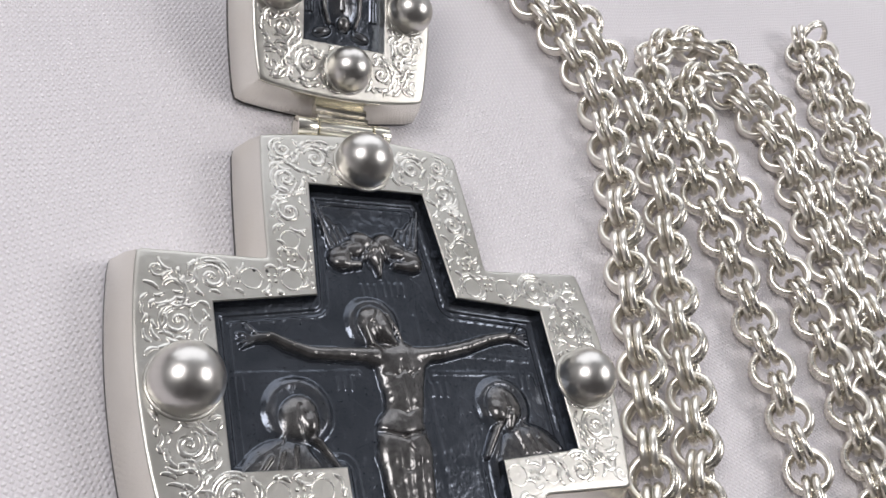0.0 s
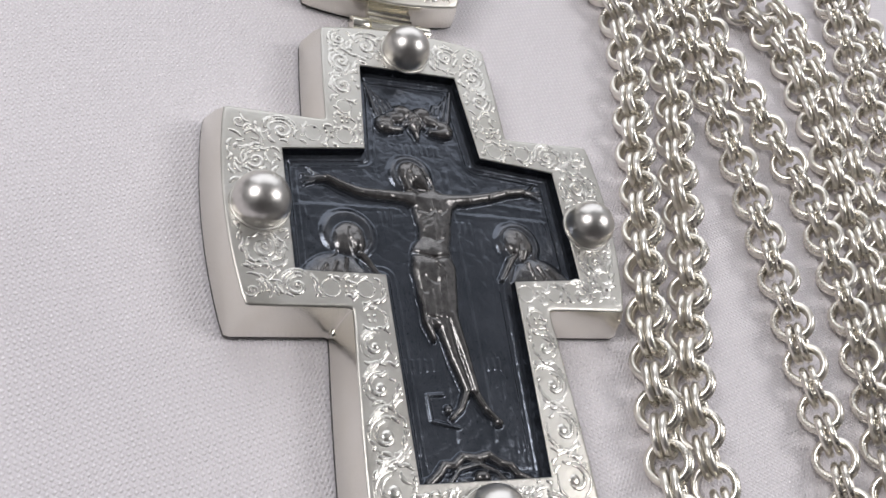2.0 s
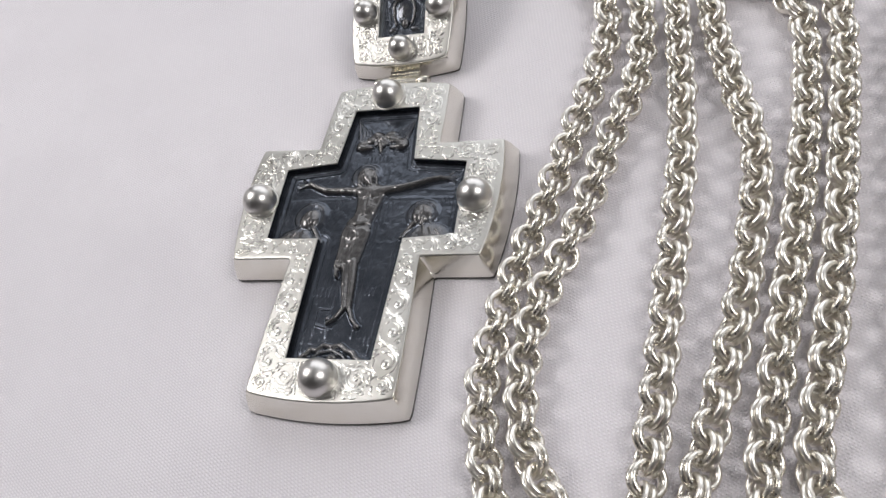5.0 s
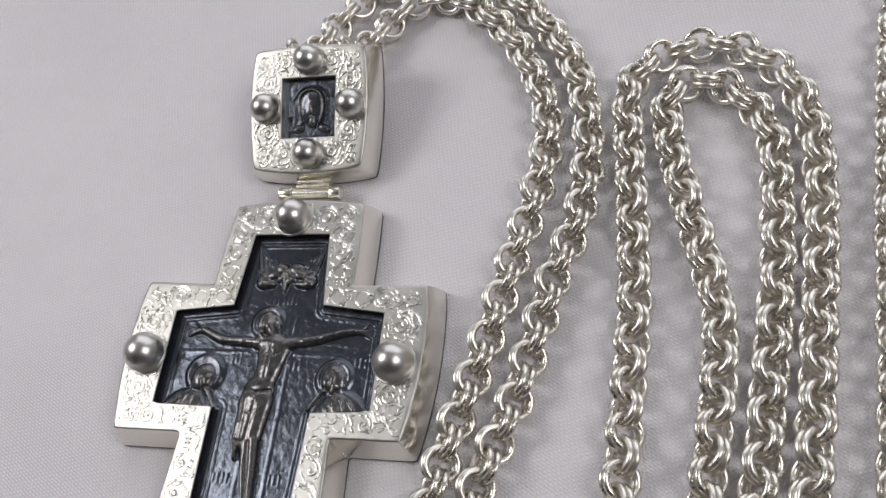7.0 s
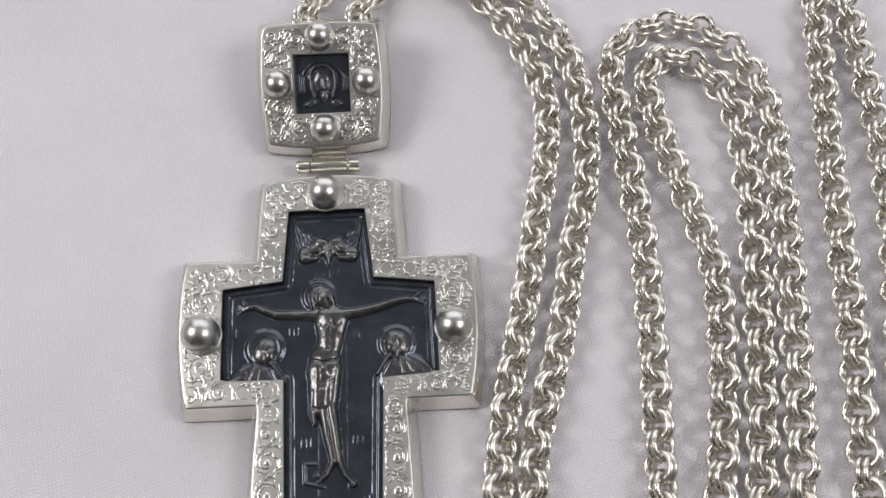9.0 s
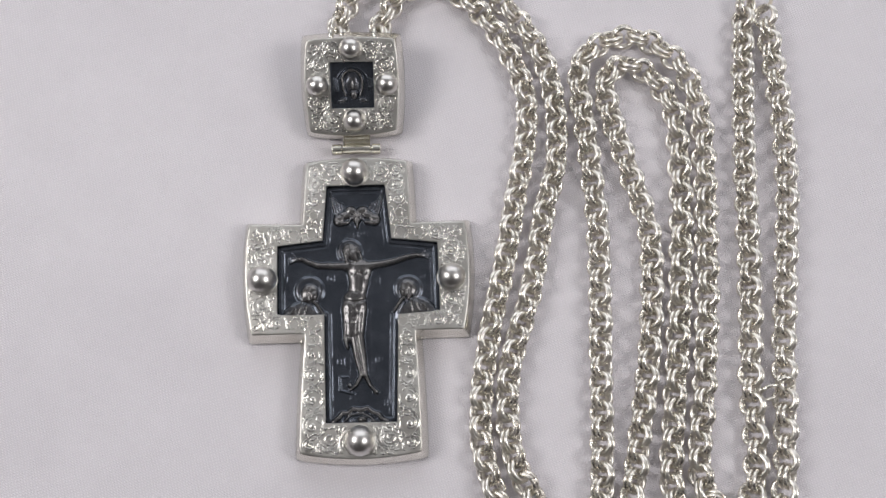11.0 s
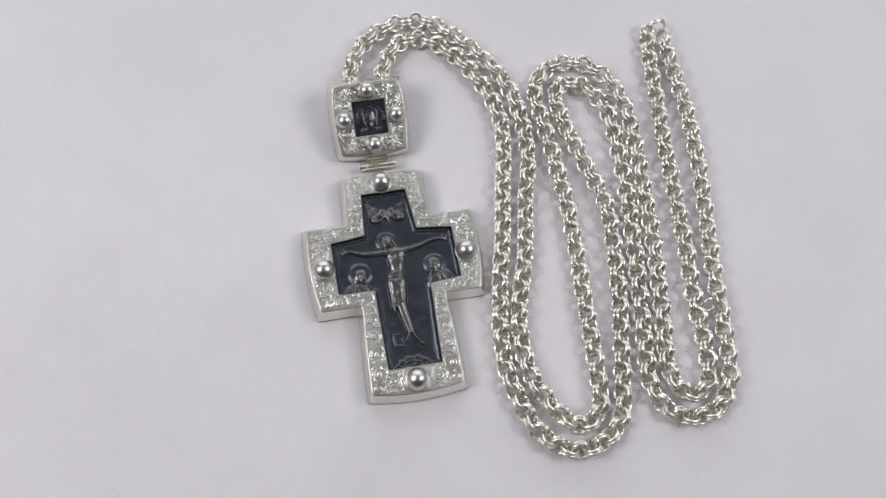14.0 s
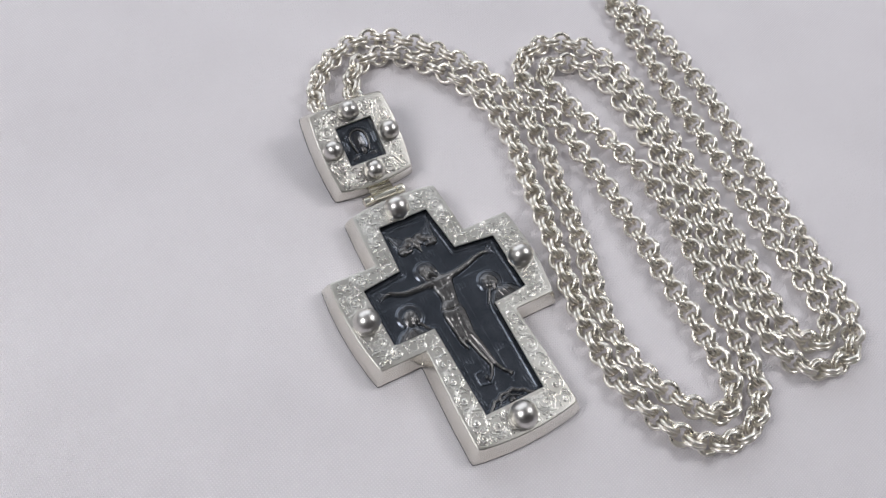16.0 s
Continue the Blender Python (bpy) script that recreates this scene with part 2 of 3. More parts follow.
def studio_lamp(place, target, size):
    """A round shade behind each lamp, on a pole beside the table."""
    foot = Vector((place[0] + math.copysign(0.30, place[0]), place[1], -0.75))
    base = tagged(new("studio_lamp"), "round white studio lamp on a thin pole", "lamp", "lamps beside the table")
    base.location = foot
    m = Matrix.Translation(-foot) @ look(place, target)
    bag = Bag()
    n, k = 32, size / 2
    loops = [[m @ Vector((q * c[0], q * c[1], z)) for c in circle(1.0, n)]
             for q, z in ((k * 1.06, -0.012), (k * 1.09, 0.0), (k * 1.0, 0.06), (k * 0.4, 0.11), (k * 0.12, 0.13), (k * 0.12, 0.17))]
    bag.rings(loops, True, False, True)
    part("shade", bag.mesh("shade", WALL), base, "white round shade")
    bag = Bag()
    end = m @ Vector((0, 0, 0.16))
    bag.tube([(0.0, 0.0, 0.02), (0.0, 0.001, end.z), end], 0.009, 10)
    part("pole", bag.mesh("pole", SILVER_DARK), base)
    bag = Bag()
    bag.rings([[(x, y, z) for x, y, _ in circle(q, 28)] for q, z in ((0.11, 0.0), (0.11, 0.012), (0.10, 0.02), (0.012, 0.026))], True, True, True)
    part("base_plate", bag.mesh("base_plate", SILVER_DARK), base)


studio_lamp((0.48, -0.06, 0.58), (0.02, 0.02, 0), 0.32)
studio_lamp((-0.47, 0.06, 0.57), (0.02, 0.02, 0), 0.32)


# ---- outlines ----
def bowed(corners, bows, off=0.0, steps=20):
    """A closed outline through corners, its sides bowed outwards by bows, pushed out by off with mitred corners. Millimetres."""
    n = len(corners)
    c = [Vector(p) for p in corners]
    area = sum(c[i].x * c[(i + 1) % n].y - c[(i + 1) % n].x * c[i].y for i in range(n))
    sign = 1 if area > 0 else -1

    def normal(i):
        d = (c[(i + 1) % n] - c[i]).normalized()
        return sign * Vector((d.y, -d.x))
    moved = []
    for i in range(n):
        a, b = normal(i - 1), normal(i)
        moved.append(c[i] + off * (a + b) / (1 + a.dot(b)))
    out = []
    for i in range(n):
        a, b = moved[i], moved[(i + 1) % n]
        for k in range(steps):
            u = k / steps
            out.append(a.lerp(b, u) + normal(i) * bows[i] * 4 * u * (1 - u))
    if any(bows):
        out = [(out[k - 1] + 5 * out[k] + out[(k + 1) % len(out)]) / 7 for k in range(len(out))]
    return out


def level(points, z):
    return [(p.x * MM, p.y * MM, z * MM) for p in points]


CROSS_OUTER = [(14.2, 33.1), (14.9, 15.1), (30.0, 15.2), (28.9, -14.7), (15.6, -14.7), (16.6, -47.0),
               (-15.8, -46.7), (-14.3, -14.9), (-28.8, -14.9), (-29.8, 15.8), (-14.9, 15.3), (-13.8, 33.1)]
CROSS_BOWS = [0.15, 0.0, 1.4, 0.0, 0.25, 1.6, 0.25, 0.0, 1.4, 0.0, 0.15, 1.3]
CROSS_INNER = [(8.0, 26.4), (9.6, 11.0), (22.3, 9.5), (22.5, -9.6), (11.1, -10.3), (10.2, -39.1),
               (-8.8, -39.0), (-9.1, -9.9), (-21.9, -9.7), (-22.0, 9.5), (-9.5, 10.8), (-8.3, 26.4)]
LOCKET_OUTER = [(12.3, 12.4), (12.0, -12.9), (-12.3, -12.9), (-12.5, 12.4)]
LOCKET_BOWS = [1.0, 1.2, 1.0, 0.7]
LOCKET_INNER = [(6.1, 6.4), (6.0, -6.5), (-6.2, -6.5), (-6.2, 6.4)]
FLAT12, FLAT4 = [0.0] * 12, [0.0] * 4


def framed_body(name, outer, bows, inner, flat, thick, flare, recess):
    """A hollow cast frame: top face with an opening, softly rounded edges, flaring sides. The top face lies at z = 0."""
    bag = Bag()
    loops = [level(bowed(inner, flat, 0.0), -recess), level(bowed(inner, flat, 0.0), -0.12),
             level(bowed(inner, flat, 0.12), 0.0)]
    for k in (0.2, 0.4, 0.6, 0.8):
        a, b = bowed(inner, flat, 0.12), bowed(outer, bows, -0.5)
        loops.append(level([p.lerp(q, k) for p, q in zip(a, b)], 0.0))
    for off, z in ((-0.5, 0.0), (-0.22, -0.02), (-0.02, -0.09), (0.1, -0.22), (0.18, -0.45), (0.24 + flare * 0.35, -thick * 0.35),
                   (0.16 + flare * 0.7, -thick * 0.7), (0.1 + flare * 0.95, -thick * 0.93), (flare, -thick)):
        loops.append(level(bowed(outer, bows, off), z))
    bag.rings(loops)
    bag.f = [tuple(reversed(f)) for f in bag.f]
    me = bag.mesh(name, SILVER_FACE)
    me.materials.append(SILVER_SIDE)
    per = len(loops[0])
    for k, p in enumerate(me.polygons):
        if k // per >= 10:
            p.material_index = 1
    bm = bmesh.new()
    bm.from_mesh(me)
    bmesh.ops.recalc_face_normals(bm, faces=bm.faces)
    for e in bm.edges:
        if len(e.link_faces) == 2 and e.calc_face_angle(0) > radians(33):
            e.smooth = False
    bm.to_mesh(me)
    bm.free()
    return me


def slab(name, outline, z_top, z_low, material):
    bag = Bag()
    bag.rings([level(outline, z_top), level(outline, z_low)], True, True, True)
    me = bag.mesh(name, material, False)
    bm = bmesh.new()
    bm.from_mesh(me)
    bmesh.ops.recalc_face_normals(bm, faces=bm.faces)
    bm.to_mesh(me)
    bm.free()
    return me


# ---- cast relief as a height field ----
def polygon_distance(px, py, poly):
    """Signed distance to a polygon, negative inside."""
    d = np.full(px.shape, 1e9)
    inside = np.zeros(px.shape, bool)
    n = len(poly)
    for i in range(n):
        ax, ay = poly[i]
        bx, by = poly[(i + 1) % n]
        ex, ey = bx - ax, by - ay
        u = np.clip(((px - ax) * ex + (py - ay) * ey) / (ex * ex + ey * ey), 0, 1)
        d = np.minimum(d, np.hypot(px - ax - u * ex, py - ay - u * ey))
        if ay != by:
            inside ^= ((ay > py) != (by > py)) & (px < ex * (py - ay) / (by - ay) + ax)
    return np.where(inside, -d, d)


class Relief:
    def __init__(self, x0, x1, y0, y1, step):
        self.xs, self.ys = np.arange(x0, x1, step), np.arange(y0, y1, step)
        self.x, self.y = np.meshgrid(self.xs, self.ys)
        self.h = np.zeros(self.x.shape)

    def limb(self, a, b, ra, rb, ha, hb, soft=0.12):
        """A tapered round ridge from a to b."""
        ex, ey = b[0] - a[0], b[1] - a[1]
        u = np.clip(((self.x - a[0]) * ex + (self.y - a[1]) * ey) / (ex * ex + ey * ey + 1e-9), 0, 1)
        d = np.hypot(self.x - a[0] - u * ex, self.y - a[1] - u * ey)
        r, top = ra + (rb - ra) * u, ha + (hb - ha) * u
        shape = top * np.sqrt(np.clip(1 - (d / r) ** 2, 0, 1))
        self.merge(shape, soft)

    def merge(self, shape, soft=0.12):
        k = np.clip(soft - np.abs(self.h - shape), 0, None) / soft
        both = (self.h > 0) & (shape > 0)
        self.h = np.maximum(self.h, shape) + np.where(both, k * k * soft * 0.25, 0)

    def path(self, points, r, top, soft=0.1):
        for i, (a, b) in enumerate(zip(points[:-1], points[1:])):
            n = len(points) - 1
            ra, rb = (r, r) if np.isscalar(r) else (r[0] + (r[1] - r[0]) * k / n for k in (i, i + 1))
            self.limb(a, b, ra, rb, top, top, soft)

    def ring(self, c, r, w, top, start=0, end=360):
        ang = np.degrees(np.arctan2(self.y - c[1], self.x - c[0])) % 360
        d = np.abs(np.hypot(self.x - c[0], self.y - c[1]) - r)
        on = ((ang - start) % 360) <= (end - start)
        self.merge(np.where(on, top * np.sqrt(np.clip(1 - (d / w) ** 2, 0, 1)), 0))

    def disc(self, c, r, top):
        """A shallow dish with a rounded rim."""
        d = np.hypot(self.x - c[0], self.y - c[1]) / r
        u = np.clip((1 - d) / 0.3, 0, 1)
        self.merge(top * u * u * (3 - 2 * u) * (0.25 + 0.75 * np.clip(d, 0, 1) ** 2))

    def dome(self, c, rx, ry, top, turn=0.0):
        co, si = math.cos(radians(turn)), math.sin(radians(turn))
        u = ((self.x - c[0]) * co + (self.y - c[1]) * si) / rx
        v = (-(self.x - c[0]) * si + (self.y - c[1]) * co) / ry
        self.merge(top * np.sqrt(np.clip(1 - u * u - v * v, 0, 1)))

    def groove(self, points, w, deep):
        for a, b in zip(points[:-1], points[1:]):
            ex, ey = b[0] - a[0], b[1] - a[1]
            u = np.clip(((self.x - a[0]) * ex + (self.y - a[1]) * ey) / (ex * ex + ey * ey + 1e-9), 0, 1)
            d = np.hypot(self.x - a[0] - u * ex, self.y - a[1] - u * ey)
            self.h -= deep * np.exp(-(d / w) ** 2)

    def mesh(self, name, poly, material, rim):
        sd = polygon_distance(self.x, self.y, poly)
        h = self.h
        if rim:
            bead = 0.1 * np.sqrt(np.clip(1 - ((sd + rim * 1.5) / 0.16) ** 2, 0, 1))
            step = np.clip((sd + rim) / (0.3 * rim), 0, 1)
            ledge = 0.3 * step * step * (3 - 2 * step)
            h = np.maximum(np.maximum(h, bead), ledge)
        rough = np.array([[0.028 * noise.noise((x * 0.8, y * 0.8, 0)) + 0.014 * noise.noise((x * 2.4, y * 2.4, 4.0))
                           for x in self.xs[::2]] for y in self.ys[::2]])
        rough = np.repeat(np.repeat(rough, 2, 0), 2, 1)[:h.shape[0], :h.shape[1]]
        soft = rough.copy()
        soft[1:-1, 1:-1] = (rough[1:-1, 1:-1] + rough[:-2, 1:-1] + rough[2:, 1:-1] + rough[1:-1, :-2] + rough[1:-1, 2:]) / 5
        h = h + soft
        keep = sd < 0.35
        index = -np.ones(h.shape, int)
        index[keep] = np.arange(keep.sum())
        verts = np.stack([self.x[keep] * MM, self.y[keep] * MM, h[keep] * MM], 1)
        q = np.stack([index[:-1, :-1], index[:-1, 1:], index[1:, 1:], index[1:, :-1]], -1).reshape(-1, 4)
        q = q[(q >= 0).all(1)]
        return mesh_of(name, verts.tolist(), q.tolist(), material)


def crucifix_relief():
    """The cast panel: a plain robed shape on a cross between two half shapes under haloes, a bird above, a mound below."""
    r = Relief(-22.8, 22.8, -40.2, 27.1, 0.17)
    # cross beams behind, low and flat
    for a, b in (((-1.9, 9), (-1.9, -33)), ((3.9, 9), (3.9, -33))):
        r.limb(a, b, 0.45, 0.45, 0.06, 0.06)
    for a, b in (((5, 4.4), (19.5, 3.2)), ((5, 1.6), (20, 1.2)), ((-5, 1.8), (-20, 1.6))):
        r.limb(a, b, 0.4, 0.4, 0.05, 0.05)
    # haloes: shallow dishes with a fine rim
    for c, q in (((-2.1, 7.9), 3.9), ((-13.2, -2.9), 4.5), ((13.9, -3.0), 4.2)):
        r.disc(c, q, 0.8)
    # side shapes: low robes with raised hems, a domed head and a bent arm each
    for c, s in (((-12.9, -3.9), 1), ((13.5, -3.3), -1)):
        r.dome((c[0] - s * 3.0, c[1] - 6.6), 5.4, 4.6, 0.95, 24 * s)
        r.dome((c[0] + s * 0.6, c[1] - 6.4), 2.8, 3.6, 0.8, 20 * s)
        r.path([(c[0] - s * 1.9, c[1] - 0.6), (c[0] - s * 2.6, c[1] - 2.4), (c[0] - s * 5.0, c[1] - 3.6), (c[0] - s * 7.4, c[1] - 5.6)], (0.34, 0.24), 0.62)
        for k in range(3):
            r.path([(c[0] - s * (1.2 + 1.5 * k), c[1] - 3.2 - 0.5 * k), (c[0] - s * (1.7 + 1.9 * k), c[1] - 5.8)], (0.34, 0.28), 1.2)
        r.dome((c[0] - s * 0.4, c[1] + 0.2), 2.5, 2.9, 1.25, -24 * s)
        r.dome((c[0] + s * 0.7, c[1] - 0.6), 1.35, 1.9, 1.45, -14 * s)
        r.groove([(c[0] - s * 0.3, c[1] + 1.5), (c[0] - s * 0.5, c[1] - 0.2), (c[0] + s * 0.1, c[1] - 2.0)], 0.24, 0.2)
        r.limb((c[0] + s * 1.0, c[1] - 2.3), (c[0] + s * 1.9, c[1] - 3.2), 0.5, 0.5, 1.15, 1.0)
        r.limb((c[0] + s * 1.5, c[1] - 2.7), (c[0] + s * 3.6, c[1] - 5.9), 0.62, 0.5, 1.15, 0.75)
        r.groove([(c[0] + s * 0.6, c[1] - 3.4), (c[0] + s * 2.2, c[1] - 6.4)], 0.22, 0.26)
    r.limb((14.4, -4.6), (14.0, -5.8), 1.0, 0.6, 1.3, 1.0)
    # central shape: thin raised arms
    r.path([(-2.8, 3.7), (-6.2, 3.8), (-10.8, 4.0), (-13.2, 4.9), (-15.4, 6.0)], (1.15, 0.68), 1.25, 0.3)
    r.path([(3.0, 3.7), (6.6, 4.0), (10.4, 4.8), (13.6, 5.8), (16.6, 6.3)], (1.15, 0.68), 1.25, 0.3)
    for x, y, s in ((-15.4, 6.0, -1), (16.6, 6.3, 1)):
        r.limb((x, y), (x + s * 1.4, y - 0.1), 0.62, 0.72, 1.0, 0.85, 0.2)
        for a in (50, 14, 0, -14, -28):
            q = (x + s * (1.0 + 2.7 * math.cos(radians(a))), y - 0.1 + 2.5 * math.sin(radians(a)))
            r.limb((x + s * 1.0, y - 0.1), q, 0.28, 0.18, 0.75, 0.5, 0.15)
    # trunk, narrow at the waist
    r.limb((-3.0, 3.5), (3.6, 3.5), 1.35, 1.35, 1.25, 1.25, 0.4)
    r.limb((0.5, 2.4), (0.2, -1.4), 3.5, 2.7, 1.5, 1.45, 0.5)
    r.limb((0.3, -1.4), (-0.5, -5.4), 2.75, 2.45, 1.45, 1.5, 0.5)
    r.groove([(0.3, 2.6), (0.2, -3.4)], 0.28, 0.12)
    for k in range(5):
        y = 0.9 - 0.85 * k
        for s in (-1, 1):
            r.groove([(0.3 + s * 0.5, y), (0.2 + s * 2.2, y - 0.65)], 0.3, 0.035)
    r.groove([(-1.9, 1.5), (-0.6, 0.9), (0.3, 1.5), (1.3, 0.9), (2.5, 1.6)], 0.22, 0.14)
    r.groove([(-1.4, -3.3), (-0.3, -3.9), (1.0, -3.4)], 0.2, 0.12)
    # cloth round the hips, knotted, with a hanging end
    r.limb((-0.9, -6.0), (-1.1, -8.6), 3.3, 3.55, 1.55, 1.6, 0.5)
    r.limb((-1.8, -8.0), (-2.2, -15.6), 2.7, 2.0, 1.6, 1.45, 0.45)
    r.limb((0.0, -8.0), (-0.2, -15.0), 2.7, 1.95, 1.6, 1.4, 0.45)
    r.path([(-3.1, -12.4), (-3.5, -16.4), (-2.9, -18.9)], (1.0, 0.45), 1.3, 0.3)
    r.groove([(-3.8, -5.7), (-1.0, -6.7), (1.8, -6.0)], 0.26, 0.34)
    r.limb((-0.9, -7.4), (0.3, -9.2), 0.65, 0.45, 1.95, 1.75)
    r.limb((0.3, -9.2), (0.0, -11.6), 0.42, 0.28, 1.8, 1.6)
    for x0, x1, x2 in ((-3.1, -3.0, -2.9), (-1.9, -2.0, -2.0), (-0.5, -0.9, -1.1), (1.3, 0.7, 0.3)):
        r.groove([(x0, -8.2), (x1, -12.0), (x2, -16.2)], 0.34, 0.08)
    r.groove([(-3.2, -9.6), (-1.4, -10.6), (0.9, -9.8)], 0.26, 0.08)
    r.groove([(-3.4, -15.7), (-1.2, -16.3), (1.0, -15.6)], 0.22, 0.25)
    # limbs below, crossed towards the foot rest
    r.path([(-1.1, -15.6), (-0.5, -20.8), (0.7, -26.4)], (1.25, 0.7), 1.25, 0.15)
    r.path([(0.3, -15.4), (1.2, -20.8), (1.9, -26.6)], (1.25, 0.7), 1.4, 0.15)
    r.path([(0.7, -26.4), (-0.6, -28.9), (-2.2, -30.3)], (0.68, 0.42), 1.1, 0.2)
    r.path([(1.9, -26.6), (3.1, -29.2), (4.7, -31.0)], (0.68, 0.45), 1.15, 0.2)
    r.dome((4.6, -31.0), 0.85, 0.7, 1.15)
    r.dome((-2.4, -29.0), 0.7, 0.8, 0.8)
    # bowed head
    r.dome((-1.9, 7.7), 2.3, 2.7, 1.6, 28)
    r.limb((-1.3, 6.9), (-0.1, 5.1), 1.6, 0.7, 1.85, 1.5, 0.25)
    r.path([(-2.2, 9.2), (-3.3, 7.2), (-2.9, 5.0), (-1.9, 4.2)], (0.7, 0.5), 1.35, 0.2)
    r.groove([(-1.5, 9.3), (-2.5, 7.6), (-2.1, 5.6)], 0.26, 0.22)
    r.path([(-0.2, 8.8), (0.7, 7.2), (1.2, 5.4)], (0.5, 0.3), 1.0, 0.2)
    # bird with lifted wings, its shoulders curled
    for s in (-1, 1):
        for k in range(4):
            r.path([(s * (5.9 - 0.75 * k), 18.6 + 0.5 * k), (s * (6.5 - 0.8 * k), 20.8 + 0.2 * k), (s * (7.4 - 0.75 * k), 24.6 - 1.0 * k)], (0.55, 0.2), 0.62 - 0.07 * k, 0.1)
        r.dome((s * 2.5, 18.1), 2.7, 1.75, 1.05, -10 * s)
        r.dome((s * 4.9, 16.9), 1.9, 1.7, 1.15, -35 * s)
        r.dome((s * 5.0, 16.0), 1.5, 1.0, 1.3, 10 * s)
        r.limb((s * 4.2, 15.8), (s * 2.6, 16.0), 0.7, 0.6, 1.15, 0.95, 0.25)
        r.groove([(s * 1.0, 18.4), (s * 2.2, 17.0), (s * 3.4, 16.9)], 0.3, 0.3)
        r.groove([(s * 2.4, 19.0), (s * 4.2, 18.4), (s * 5.4, 17.6)], 0.22, 0.14)
    for s in (-1, 1):
        r.dome((s * 1.5, 19.3), 1.9, 1.5, 1.1, 20 * s)
    r.dome((0.0, 17.6), 1.3, 2.2, 1.4)
    r.limb((0.0, 16.6), (0.1, 14.5), 0.85, 0.3, 1.35, 0.8, 0.2)
    for s in (-1, 1):
        r.groove([(s * 0.3, 17.9), (s * 0.7, 17.3)], 0.2, 0.35)
    for a in (-34, -12, 12, 34):
        r.groove([(2.0 * math.sin(radians(a)), 25.6 - 1.2 * math.cos(radians(a))), (5.2 * math.sin(radians(a)), 25.6 - 4.4 * math.cos(radians(a)))], 0.22, 0.12)
    # plain bars in place of the small lettering
    for x, y, n, w in ((-2.6, 12.6, 3, 0.9), (0.4, 12.8, 4, 0.9), (4.4, -0.6, 3, 1.0), (17.6, 0.2, 3, 1.0), (-8.0, 0.4, 3, 0.9),
                       (-20.0, 0.6, 2, 0.9), (-7.4, -22.6, 5, 0.95), (4.8, -22.4, 3, 0.95), (-8.2, -34.0, 2, 0.9), (7.0, -34.0, 2, 0.9)):
        for k in range(n):
            r.limb((x + k * w, y + 0.75), (x + k * w, y - 0.75), 0.22, 0.22, 0.08, 0.08)
    # foot rest and mound
    r.path([(-5.0, -26.8), (-5.0, -30.4), (-1.2, -31.4)], 0.3, 0.35)
    r.path([(-4.8, -26.8), (-2.8, -26.8)], 0.3, 0.35)
    r.path([(-7.0, -38.8), (-5.4, -37.6), (-4.4, -36.4), (-3.0, -36.5), (-1.6, -35.4), (0.4, -35.7), (2.2, -35.3), (3.6, -36.4), (5.2, -36.9), (6.0, -38.1), (7.6, -38.9)], 0.7, 1.0, 0.2)
    r.path([(-4.0, -38.8), (-2.4, -37.0), (0.6, -36.4), (3.0, -37.6), (4.2, -39.0)], 0.45, 0.75, 0.2)
    r.dome((0.8, -38.2), 1.3, 1.0, 1.3)
    r.dome((-1.8, -38.6), 0.7, 0.5, 0.6)
    r.dome((2.9, -38.8), 0.6, 0.5, 0.6)
    return r.mesh("relief_panel", [(x, y) for x, y in CROSS_INNER], OXIDE, 1.35)


def locket_relief():
    """The square panel: a plain domed shape with long side strands under an arch."""
    r = Relief(-6.8, 6.8, -7.2, 6.9, 0.11)
    r.ring((-0.1, 0.5), 4.4, 0.2, 0.2, 20, 160)
    r.dome((-0.1, 0.6), 3.1, 3.9, 0.5)
    r.ring((-0.1, 1.3), 2.75, 0.45, 0.95, 350, 550)
    r.dome((-0.1, 0.2), 2.0, 3.0, 0.72)
    for s in (-1, 1):
        r.path([(s * 2.75, 0.9), (s * 2.6, -1.2), (s * 2.0, -3.0)], (0.45, 0.4), 0.9, 0.25)
        r.dome((s * 2.9, -4.3), 1.5, 0.8, 0.7, -16 * s)
    r.dome((0.3, -2.8), 1.1, 1.4, 1.05)
    r.limb((-0.1, 0.9), (0.0, -0.8), 0.35, 0.5, 0.85, 0.95, 0.2)
    for x in (-5.2, 4.6):
        for k in range(3):
            r.limb((x + 0.45 * k, 2.0 - 0.3 * k), (x + 0.45 * k, -1.6), 0.18, 0.18, 0.25, 0.25)
    return r.mesh("relief_panel", LOCKET_INNER, OXIDE, 0.0)


# ---- engraved scrolls ----
def stroke(bag, points, thick=0.22, tip=0.35, steps=6):
    """A raised line along a smooth curve through points, tapered at both ends. Millimetres."""
    p = np.array([points[0], *points, points[-1]], float)
    p[0], p[-1] = 2 * p[1] - p[2], 2 * p[-2] - p[-3]
    out = []
    for i in range(1, len(p) - 2):
        for u in np.linspace(0, 1, steps, endpoint=False):
            a, b, c, d = p[i - 1:i + 3]
            out.append(0.5 * (2 * b + (c - a) * u + (2 * a - 5 * b + 4 * c - d) * u * u + (3 * b - a - 3 * c + d) * u ** 3))
    out.append(p[-2])
    n = len(out) - 1
    radii = [thick * (tip + (1 - tip) * math.sin(math.pi * min(max(k / n, 0.04), 0.96)) ** 0.6) * 1.22 * MM for k in range(n + 1)]
    bag.tube([(q[0] * MM, q[1] * MM, 0) for q in out], radii, 8, 0.29)


